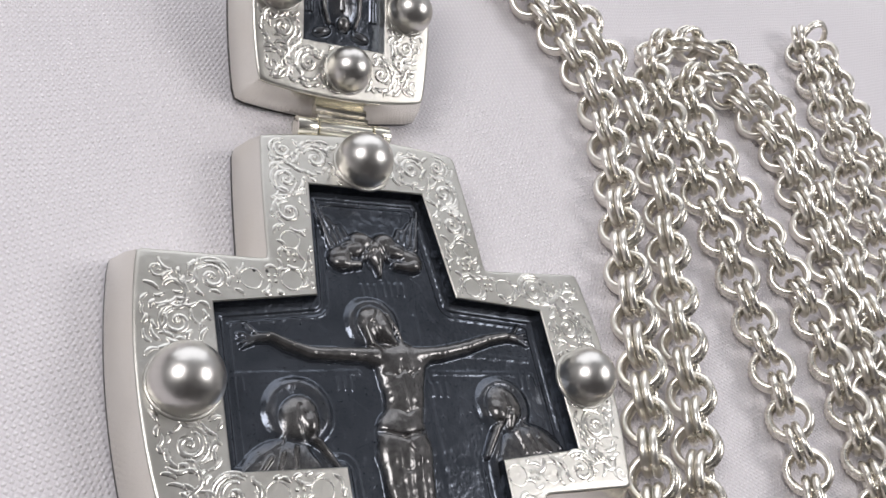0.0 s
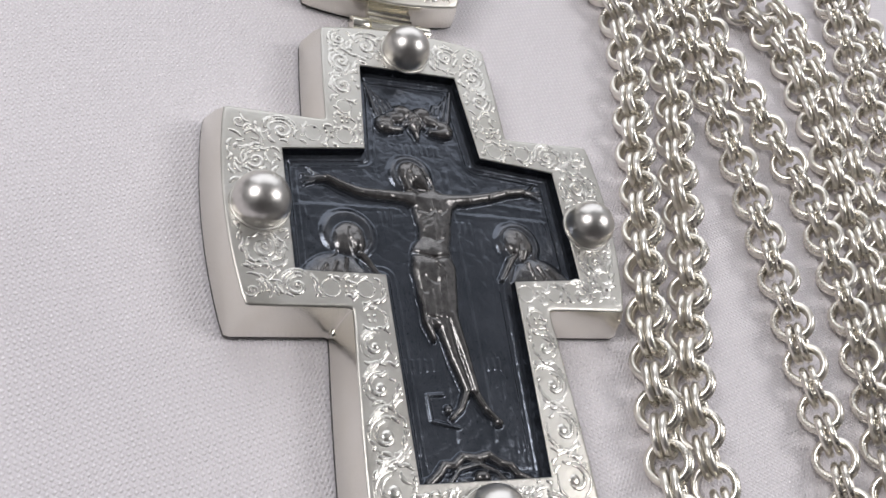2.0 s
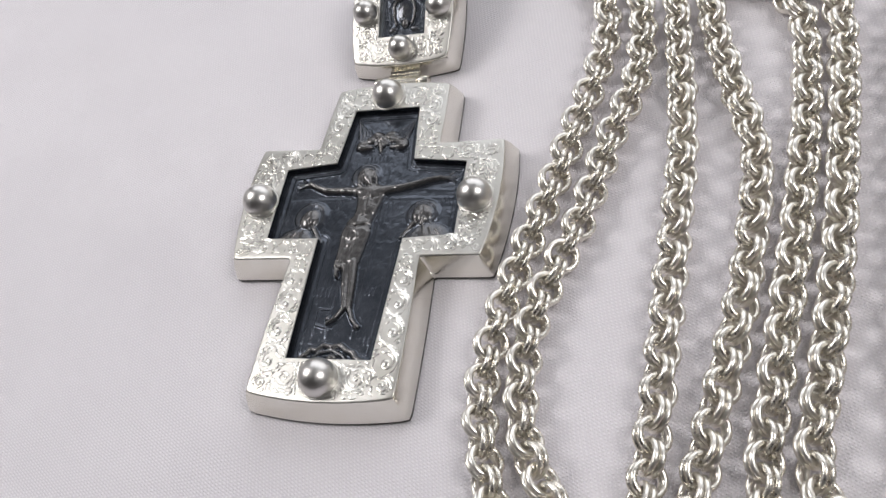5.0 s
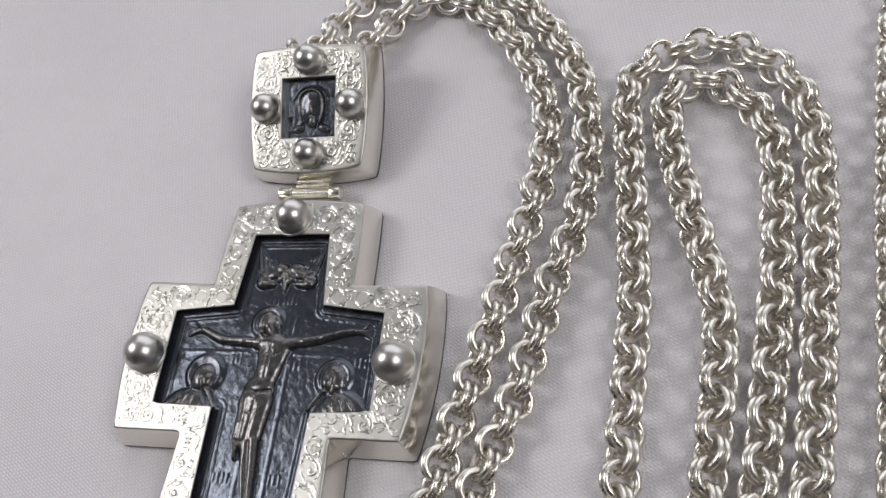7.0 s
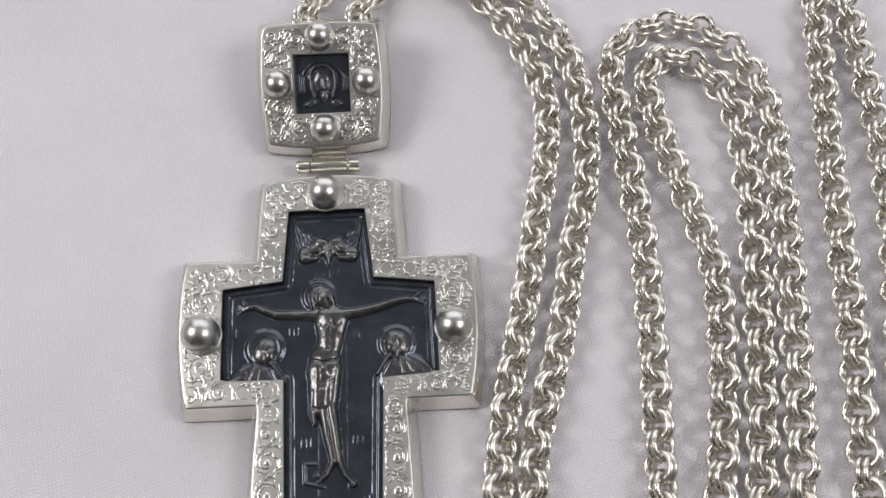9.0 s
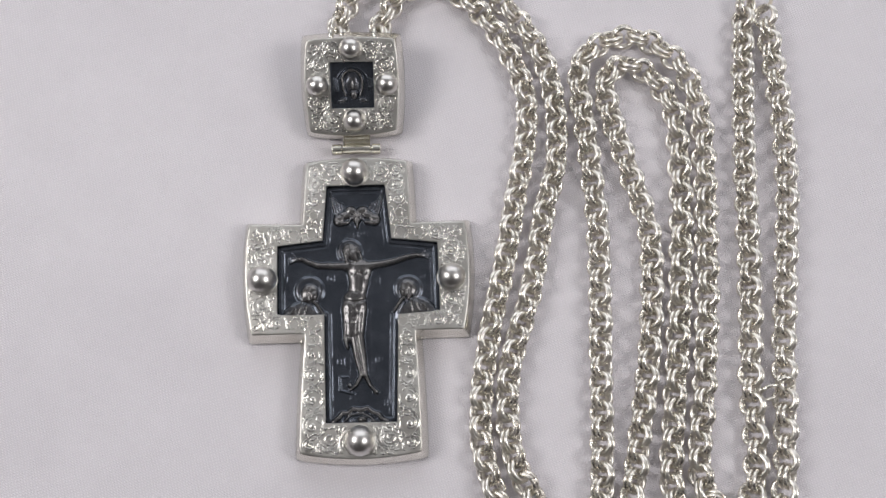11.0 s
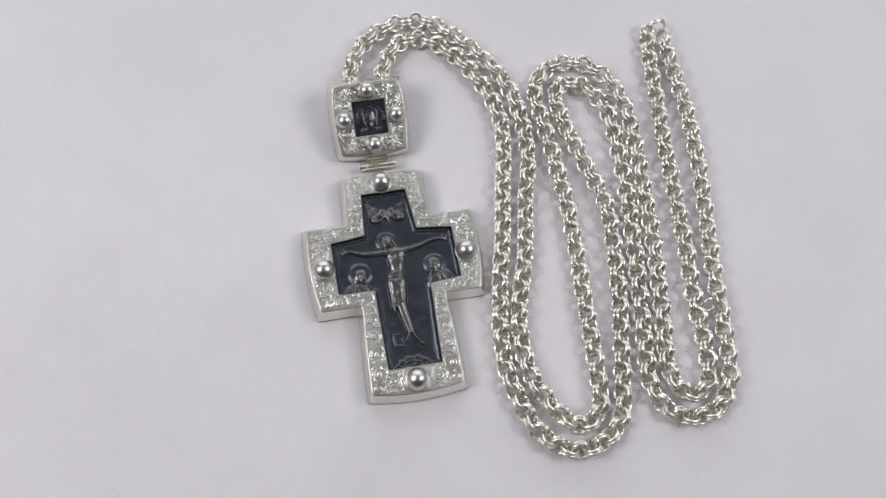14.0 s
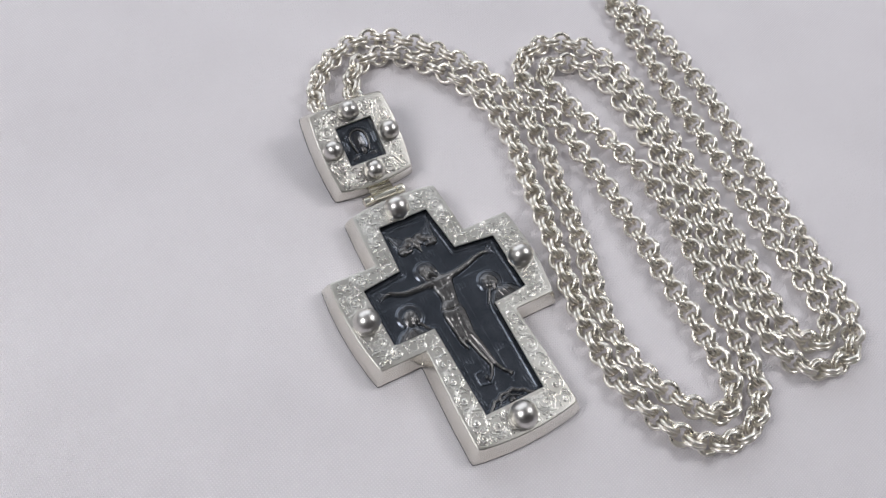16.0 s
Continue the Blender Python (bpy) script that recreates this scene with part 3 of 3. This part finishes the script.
def arc(c, r, start, end, grow=0.0, n=9):
    """Points on an arc in degrees, its radius growing by the share grow."""
    return [(c[0] + r * (1 + grow * k / (n - 1)) * math.cos(radians(start + (end - start) * k / (n - 1))),
             c[1] + r * (1 + grow * k / (n - 1)) * math.sin(radians(start + (end - start) * k / (n - 1)))) for k in range(n)]


def spiral(c, r, start, way, turns=1.4):
    n = int(11 * turns)
    return [(c[0] + r * (1 - 0.86 * k / n) * math.cos(radians(start) + way * 2 * math.pi * turns * k / n),
             c[1] + r * (1 - 0.86 * k / n) * math.sin(radians(start) + way * 2 * math.pi * turns * k / n)) for k in range(n + 1)]


def bud(bag, c, r=0.32):
    """A small raised dot."""
    bag.rings([[((c[0] + q * x) * MM, (c[1] + q * y) * MM, z * MM) for x, y, _ in circle(1, 8)]
               for q, z in ((r, -0.02), (r * 0.85, 0.1), (r * 0.4, 0.17))], True, False, True)


def medallion(bag, c, r):
    """A plain disc left between the scrolls, rimmed by a fine line."""
    stroke(bag, arc(c, r, 0, 352, 0, 20), 0.1, 0.9, 2)


def rosette(bag, c, r=0.55):
    for a in (45, 135, 225, 315):
        bud(bag, (c[0] + r * math.cos(radians(a)), c[1] + r * math.sin(radians(a))), 0.3)


def volute(bag, c, r, start, way, taken, echo=1, core=0.3):
    """A spiral with its stem's echo line and three leaves round it."""
    stroke(bag, spiral(c, r, start, way, 1.4 if core < 0.5 else 0.85), 0.3)
    for k in range(echo):
        stroke(bag, arc(c, r + 0.5 + 0.42 * k, start - way * 10, start + way * (150 - 40 * k), -0.05), 0.22)
    bud(bag, c, core)
    taken.append((c[0], c[1], r + 0.05 + 0.12 * echo))


def leaf(bag, a, b, bend, thick, band):
    """A short curved stroke from a to b, if it keeps to the band."""
    d = Vector((b[0] - a[0], b[1] - a[1]))
    side = Vector((-d.y, d.x)) * bend
    pts = [Vector(a) + d * u + side * 4 * u * (1 - u) for u in (0, 0.25, 0.5, 0.75, 1)]
    xs, ys = np.array([q.x for q in pts]), np.array([q.y for q in pts])
    if polygon_distance(xs, ys, band[0]).max() < -0.7 and polygon_distance(xs, ys, band[1]).min() > 0.35:
        stroke(bag, [tuple(q) for q in pts], thick, 0.3, 3)


def fill_leaves(bag, outer, inner, taken, rnd, tries, span):
    """Short curved strokes in whatever ground the scrolls leave free."""
    out, hole = [tuple(p) for p in outer], [tuple(p) for p in inner]
    pts = np.array([(rnd.uniform(-span[0], span[0]), rnd.uniform(span[1], span[2])) for _ in range(tries)])
    d_out = polygon_distance(pts[:, 0], pts[:, 1], out)
    d_in = polygon_distance(pts[:, 0], pts[:, 1], hole)
    done = []
    for (x, y), a, b in zip(pts, d_out, d_in):
        if a > -0.95 or b < 0.55 or any(math.hypot(x - u, y - v) < w + 0.1 for u, v, w in taken):
            continue
        if any(math.hypot(x - u, y - v) < 0.7 for u, v in done):
            continue
        done.append((x, y))
        u, v, w = min(taken, key=lambda q: math.hypot(x - q[0], y - q[1]) - q[2])
        turn = math.atan2(y - v, x - u) + 1.57 + rnd.uniform(-0.45, 0.45)
        size = max(0.35, min(rnd.uniform(0.55, 1.15), -a - 0.3, b - 0.2))
        dx, dy = size * math.cos(turn), size * math.sin(turn)
        leaf(bag, (x - dx, y - dy), (x + dx, y + dy), rnd.choice((-1, 1)) * rnd.uniform(0.12, 0.26), rnd.uniform(0.2, 0.3), (out, hole))


def corner_scroll(bag, place, flip, taken, near, far, curl, size):
    """A stem that rises from a small curl in the corner and parts into two volutes. place maps the right upper corner to the one wanted."""
    a, b, c = place(near), place(far), place(curl)
    volute(bag, a, size, 60 if flip > 0 else 120, flip, taken, 2)
    volute(bag, b, size, 75 if flip > 0 else 105, -flip, taken, 1)
    stroke(bag, spiral(c, 0.95, 200 if flip > 0 else -20, flip, 1.2), 0.2)
    taken.append((*c, 1.0))
    mid = (0.5 * (near[0] + far[0]) + 1.1, 0.5 * (near[1] + far[1]) + 1.2)
    stroke(bag, [place(q) for q in ((curl[0] - 0.9, curl[1] + 0.5), (curl[0] - 1.3, curl[1] - 0.9), mid, (far[0] - 0.5, far[1] + size + 0.35), (far[0] + 0.4, far[1] + size - 0.1))], 0.25)
    stroke(bag, [place(q) for q in ((curl[0] - 1.0, curl[1] - 1.6), (mid[0] - 0.9, mid[1] + 1.0), (near[0] + 1.7, near[1] + 0.9), (near[0] + 0.5, near[1] + size))], 0.2)


def cross_engraving():
    rnd = random.Random(4)
    bag = Bag()
    taken = [(-25.9, 0.0, 4.1), (25.9, -0.5, 4.0), (-0.4, 30.0, 3.9), (0.3, -43.8, 4.2)]
    for s in (-1, 1):
        # arm ends: a parting stem in each corner, then a disc, four dots and another disc towards the middle
        for d in (1, -1):
            drop = 0.35 if d < 0 else 0.0

            def place(q, s=s, d=d, drop=drop):
                return (s * q[0], d * (q[1] - drop))
            corner_scroll(bag, place, s * d, taken, (21.9, 12.5), (26.0, 7.0), (27.9, 13.3), 1.55)
            for x, r in ((17.3, 1.3), (12.4, 1.3)):
                medallion(bag, place((x, 12.6)), r)
                taken.append((*place((x, 12.6)), r + 0.1))
            rosette(bag, place((14.8, 12.7)))
            taken.append((*place((14.8, 12.7)), 1.0))
        # upper limb
        rosette(bag, (s * 12.1, 15.6))
        medallion(bag, (s * 11.9, 18.0), 1.2)
        taken += [(s * 12.1, 15.6, 1.0), (s * 11.9, 18.0, 1.3)]
        volute(bag, (s * 11.5, 22.0), 1.6, 90, -s, taken)
        volute(bag, (s * 11.3, 26.7), 1.55, -90, s, taken)
        volute(bag, (s * 11.2, 31.1), 1.25, 90, -s, taken)
        volute(bag, (s * 6.9, 30.3), 1.6, 90 - 70 * s, s, taken)
        stroke(bag, [(s * 13.1, 22.3), (s * 13.2, 24.0), (s * 11.2, 24.4), (s * 9.8, 26.5)], 0.2)
        stroke(bag, [(s * 12.9, 26.8), (s * 13.0, 28.6), (s * 11.6, 29.2), (s * 10.2, 30.4)], 0.2)
        # lower limb: a running vine of volutes that grow towards the foot
        x0 = 0.0 if s > 0 else 1.2
        rosette(bag, (s * (13.3 - x0), -16.6))
        taken.append((s * (13.3 - x0), -16.6, 1.0))
        last = (13.3 - x0, -17.6, 0.6)
        for x, y, r in ((13.4, -20.6, 1.45), (13.4, -26.3, 1.8), (13.4, -32.7, 2.0), (13.5, -39.7, 2.1)):
            x -= x0
            volute(bag, (s * x, y), r, 90, -s, taken, 1, 0.42 * r)
            lx, ly, lr = last
            for k in range(3):
                q = 0.46 * k
                stroke(bag, [(s * (lx - 1.2 * lr + 0.3 * q), ly - 0.3 * lr - 0.5 * q), (s * (lx - 0.75 * lr + 0.5 * q), ly - 1.1 * lr - 0.4 * q),
                             (s * (0.5 * (lx - 0.4 * lr + x + 0.5 * r) + 0.5 * q), 0.5 * (ly - 1.2 * lr + y + 1.25 * r) + 0.3 * q),
                             (s * (x + 0.75 * r + 0.3 * q), y + 1.05 * r + 0.4 * q), (s * (x + 1.2 * r + 0.15 * q), y + 0.3 * r + 0.9 * q)], 0.2)
            stroke(bag, [(s * (x - 1.15 * r), y + 0.5 * r), (s * (x - 1.2 * r), y - 0.5 * r), (s * (x - 0.6 * r), y - 1.2 * r)], 0.18)
            last = (x, y, r)
        volute(bag, (s * (13.8 - 0.7 * x0), -44.6), 1.35, 100, -s, taken, 1)
        volute(bag, (s * 8.0 + 0.3, -43.2), 1.9, 90 + 60 * s, s, taken, 2)
        medallion(bag, (s * 5.6 + 0.3, -40.8), 0.75)
    fill_leaves(bag, bowed(CROSS_OUTER, CROSS_BOWS), CROSS_INNER, taken, rnd, 12000, (30.5, -49, 36))
    return bag.mesh("engraving", SILVER_LINE)


def locket_engraving():
    rnd = random.Random(9)
    bag = Bag()
    taken = [(-9.7, 0, 3.2), (9.7, 0, 3.2), (0, 10, 3.2), (0.2, -10, 3.2)]
    for sx in (-1, 1):
        for sy in (-1, 1):
            def place(q, sx=sx, sy=sy):
                return (sx * q[0], sy * q[1])
            corner_scroll(bag, place, sx * sy, taken, (5.4, 9.7), (9.3, 5.3), (10.6, 10.7), 1.35)
    fill_leaves(bag, bowed(LOCKET_OUTER, LOCKET_BOWS), LOCKET_INNER, taken, rnd, 4000, (13, -13.5, 13.5))
    return bag.mesh("engraving", SILVER_LINE)


# ---- the cross with its hinged locket ----
def seat_mesh(r):
    bag = Bag()
    torus(bag, r * MM, 0.28 * MM, Matrix.Identity(4), 36, 8)
    return bag.mesh("seat_ring", SILVER_FACE)


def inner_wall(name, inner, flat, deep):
    """The wall of the sunk panel, in the panel's ground colour at 0.4."""
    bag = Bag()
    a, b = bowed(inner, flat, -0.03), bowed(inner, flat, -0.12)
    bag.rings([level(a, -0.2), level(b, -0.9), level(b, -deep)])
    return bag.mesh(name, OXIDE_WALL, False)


def pectoral_cross():
    base = tagged(new("pectoral_cross"),
                  "engraved silver cross with blackened relief and hinged locket on cloth",
                  "cross pendant")
    base.location = (0, 0, 0)
    top = 7.0
    up = Matrix.Translation((0, 0, top * MM))
    body = part("frame", framed_body("frame", CROSS_OUTER, CROSS_BOWS, CROSS_INNER, FLAT12, top - 0.6, 1.75, 1.0), base,
                "bright engraved silver frame", up)
    part("engraving", cross_engraving(), body)
    # thin dark slab, just proud of the flared foot, draws a dark line there
    part("foot_slab", slab("foot_slab", bowed(CROSS_OUTER, CROSS_BOWS, 1.77), 0.6, 0.05, SILVER_DARK), base,
         "thin dark slab under the frame")
    panel = part("relief_panel", crucifix_relief(), base, "blackened cast silver relief panel",
                 Matrix.Translation((0, 0, (top - 2.0) * MM)))
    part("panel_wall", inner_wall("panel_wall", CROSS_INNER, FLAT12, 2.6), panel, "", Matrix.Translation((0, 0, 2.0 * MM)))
    for x, y, r in ((-25.9, 0.0, 4.0), (25.9, -0.5, 3.85), (-0.4, 30.0, 3.8), (0.3, -43.8, 4.05)):
        b = part("bead", sphere_mesh("bead", r * MM, SILVER_BEAD), base, "polished silver bead", Matrix.Translation((x * MM, y * MM, (top + 1.1) * MM)))
        part("seat_ring", seat_mesh(r - 0.02), b, "", Matrix.Translation((0, 0, -1.1 * MM)))
    blob = sphere_mesh("solder_bead", 0.8 * MM, SILVER_SIDE, 16, 10)
    for x, y in ((16.9, -16.3), (-15.7, -16.5)):
        part("solder_bead", blob, body, "", pose(x * MM, y * MM, -5.2 * MM, 0, 0, 45) @ Matrix.Diagonal((1.2, 0.8, 1, 1)))
    bag = Bag()
    torus(bag, 0.55 * MM, 0.13 * MM, pose(-31.75 * MM, 1.0 * MM, 2.6 * MM, 0, -76, 0), 16, 6)
    part("hallmark", bag.mesh("hallmark", SILVER_DARK), base, "tiny stamped mark")
    pit = sphere_mesh("pit", 0.22 * MM, SILVER_DARK, 10, 6)
    for x in (-16.9, -15.35):
        part("pit", pit, body, "", pose(x * MM, 13.6 * MM, 0) @ Matrix.Diagonal((1, 1, 0.2, 1)))
    # locket, tilted up by the chain under its upper edge
    tilt = pose(-0.4 * MM, 54.4 * MM, 11.6 * MM, 23)
    locket = part("locket", framed_body("locket", LOCKET_OUTER, LOCKET_BOWS, LOCKET_INNER, FLAT4, 5.8, 1.6, 2.5), base,
                  "square engraved silver locket", tilt)
    part("engraving", locket_engraving(), locket)
    # the same thin dark slab below the locket's sides
    part("foot_slab", slab("foot_slab", bowed(LOCKET_OUTER, LOCKET_BOWS, 1.64), -5.8, -6.4, SILVER_DARK), locket, "thin dark slab under the locket")
    part("relief_panel", locket_relief(), locket, "blackened cast silver relief panel", Matrix.Translation((0, 0, -1.9 * MM)))
    bead, seat = sphere_mesh("bead", 3.15 * MM, SILVER_BEAD, 36, 22), seat_mesh(3.1)
    for x, y in ((-9.7, 0), (9.7, 0), (0, 10.0), (0.2, -10.0)):
        part("bead", bead, locket, "polished silver bead", Matrix.Translation((x * MM, y * MM, 0.9 * MM)))
        part("seat_ring", seat, locket, "", Matrix.Translation((x * MM, y * MM, 0.0)))
    pin = sphere_mesh("pin", 0.5 * MM, SILVER_DARK, 12, 8)
    for x in (-14.1, 14.1):
        part("pin", pin, locket, "small dark pin head", pose(x * MM, 0.4 * MM, -3.8 * MM) @ Matrix.Diagonal((0.4, 1, 1, 1)))
    bag = Bag()
    torus(bag, 2.4 * MM, 0.55 * MM, pose(0, 0, 0, 0, 90, 0), 24, 8)
    bail = bag.mesh("bail", SILVER_SIDE)
    for x in (-5.6, 6.6):
        part("bail", bail, locket, "", Matrix.Translation((x * MM, 13.2 * MM, -3.6 * MM)))
    # hinge
    hinge = part("hinge", hinge_barrel(-3.9, 4.1, 1.35, True), base, "bright hinge with ridged knuckle",
                 Matrix.Translation((0, 38.3 * MM, 2.9 * MM)))
    for a, b in ((-7.1, -4.05), (4.25, 6.95)):
        part("knuckle", hinge_barrel(a, b, 1.5, False), hinge)
    return base


def hinge_barrel(x0, x1, r, strap):
    bag = Bag()
    n = 20
    prof = ((0.0, 0.75), (0.15, 0.97), (0.3, 1.0)) if not strap else ((0.0, 0.9), (0.1, 1.0))
    xs = [(x0 + a, k) for a, k in prof] + [(x1 - a, k) for a, k in reversed(prof)]
    bag.rings([[(x * MM, r * k * MM * math.cos(2 * math.pi * i / n), r * k * MM * math.sin(2 * math.pi * i / n)) for i in range(n)]
               for x, k in xs], True, True, True)
    if strap:
        # ridged strap that runs up to the locket
        prof = [(0.4, 1.1), (1.1, 0.7), (1.35, 0.0), (1.55, 0.5), (1.95, 0.85), (2.35, 0.5), (2.6, -0.1), (2.85, 0.45), (3.3, 0.8), (3.75, 0.5), (4.0, 0.1), (5.2, 0.3)]
        loops = [[(x * MM, y * MM, z * MM) for y, z in prof] + [(x * MM, 5.2 * MM, -0.9 * MM), (x * MM, 0.4 * MM, -1.0 * MM)]
                 for x in (x0 + 0.2, x1 - 0.2)]
        bag.rings(loops, True, True, True)
    me = bag.mesh("hinge" if strap else "knuckle", SILVER_HINGE)
    bm = bmesh.new()
    bm.from_mesh(me)
    bmesh.ops.recalc_face_normals(bm, faces=bm.faces)
    for e in bm.edges:
        if len(e.link_faces) == 2 and e.calc_face_angle(0) > radians(40):
            e.smooth = False
    bm.to_mesh(me)
    bm.free()
    return me


pectoral_cross()

# ---- the chain: one long loop, folded so that two strands run side by side ----
PITCH, RING, WIRE, GAP = 4.05, 3.02, 0.62, 0.72
STRAND_OUTER = [(-5, 67), (-5, 74), (-2, 83.5), (4.5, 91), (13.5, 96), (23.3, 97), (32.2, 94), (45, 81.3), (54, 67), (57.6, 51), (57, 33), (53, 19), (48, -4),
                (41.5, -24), (40, -39), (42, -52), (49.5, -65), (57, -68.8), (63.5, -62.5), (65, -49), (66, -30), (67.8, 10), (66.7, 35),
                (65.3, 53), (65.5, 61), (70, 67.6), (79.5, 71), (88.5, 68), (96.5, 59.5), (100, 44), (99.2, 22), (97.5, -3), (94, -33), (91, -52), (93, -61.5),
                (99, -65), (105, -60), (107, -45), (107, -33), (109.5, -3), (111.5, 32), (113.8, 61), (115.6, 77), (117.4, 81.0)]
STRAND_INNER = [(7, 67), (7.5, 75), (11.5, 83.5), (16.5, 88.2), (22.4, 89.2), (30.2, 86.2), (37, 79.5), (43, 71), (48.6, 57), (49, 43), (45, 23), (40.5, 2), (36, -16),
                (33, -33), (33, -48), (38, -65), (45, -74), (54, -77.2), (63, -75), (70, -68), (73, -57), (76.5, -40), (80, -21),
                (82, -3), (82, 14), (76.5, 35), (72.7, 53), (74, 59.5), (79, 62), (85, 59.5), (90.5, 52), (92.6, 42), (91.8, 16), (88.8, -13), (84.8, -42), (83, -58),
                (86, -67), (92, -72), (99, -73), (107, -70), (113, -61), (115, -48), (117, -24), (121, 7), (123.5, 32), (123.3, 55), (122, 77)]


def smooth_path(points, step=0.25):
    """A Catmull-Rom curve through points, resampled at an even step."""
    p = np.array([points[0], *points, points[-1]], float)
    p[0], p[-1] = 2 * p[1] - p[2], 2 * p[-2] - p[-3]
    out = []
    for i in range(1, len(p) - 2):
        for u in np.linspace(0, 1, 40, endpoint=False):
            a, b, c, d = p[i - 1:i + 3]
            out.append(0.5 * (2 * b + (c - a) * u + (2 * a - 5 * b + 4 * c - d) * u * u + (3 * b - a - 3 * c + d) * u ** 3))
    out = np.array(out + [p[-2]])
    for _ in range(30):
        out[1:-1] = (out[:-2] + 2 * out[1:-1] + out[2:]) / 4
    s = np.concatenate([[0], np.cumsum(np.hypot(*np.diff(out, axis=0).T))])
    even = np.arange(0, s[-1], step)
    return np.stack([np.interp(even, s, out[:, k]) for k in (0, 1)], 1), even


def link_mesh():
    bag = Bag()
    for z in (-GAP, GAP):
        torus(bag, RING * MM, WIRE * MM, pose(0, 0, z * MM, 1.2 * z, 1.6 * z), 32, 10)
    return bag.mesh("link", SILVER_CHAIN)


def chain():
    base = tagged(new("chain"), "long silver double-ring chain folded in loops on white cloth", "chain")
    me = link_mesh()
    rnd = random.Random(12)
    poses = []
    for points in (STRAND_OUTER, STRAND_INNER):
        path, s = smooth_path(points)
        count = int(s[-1] / PITCH)
        wander = rnd.uniform(0, 6)
        for k in range(count + 1):
            at = k * PITCH
            i = min(int(at / 0.25), len(path) - 2)
            a, b = path[max(0, i - 6)], path[min(len(path) - 1, i + 6)]
            way = Vector((*(b - a), 0)).normalized()
            lift = 5.0 * max(0, 1 - at / 17) ** 1.5
            way = (way + Vector((0, 0, -0.25 * max(0, 1 - at / 17)))).normalized()
            side = Vector((0, 0, 1)).cross(way).normalized()
            up = way.cross(side)
            roll = radians(45 - 3 * max(-1, min(1, 1.5 * way.y)) + 4 * math.sin(at / 31 + wander) + rnd.uniform(-3, 3))
            if k % 2:
                roll += radians(90)
            n = math.cos(roll) * up - math.sin(roll) * side
            n = n if n.z > 0 else -n
            slip = Vector((n.x, n.y)) * 0.1
            m = Matrix((way, n.cross(way), n)).transposed().to_4x4()
            m = m @ pose(0, 0, 0, rnd.uniform(-3, 3), rnd.uniform(-5, 5), rnd.uniform(-40, 40))
            m.translation = Vector((path[i][0] + slip.x + rnd.uniform(-0.1, 0.1), path[i][1] + slip.y + rnd.uniform(-0.1, 0.1), 3.1 + lift)) * MM
            poses.append(m)
    for m in poses:
        part("link", me, base, "", m)
    bag = Bag()
    for turn in (0, 1):
        torus(bag, 3.5 * MM, 0.5 * MM, pose((120.3 + 0.2 * turn) * MM, (80.0 + 0.9 * turn) * MM, 3.9 * MM, 62, 2, 3), 36, 9)
    part("end_ring", bag.mesh("end_ring", SILVER_CHAIN), base, "wider silver ring closing the folded end")
    for x, y, q in ((111.2, -34.4, 2.9), (115.4, -32.2, 2.6)):
        bag = Bag()
        torus(bag, q * MM, 0.48 * MM, pose(0, 0, 0), 30, 9)
        part("joining_ring", bag.mesh("joining_ring", SILVER_CHAIN), base, "silver ring tying two strands together",
             pose(x * MM, y * MM, 5.4 * MM, 52, -14, 18))


chain()
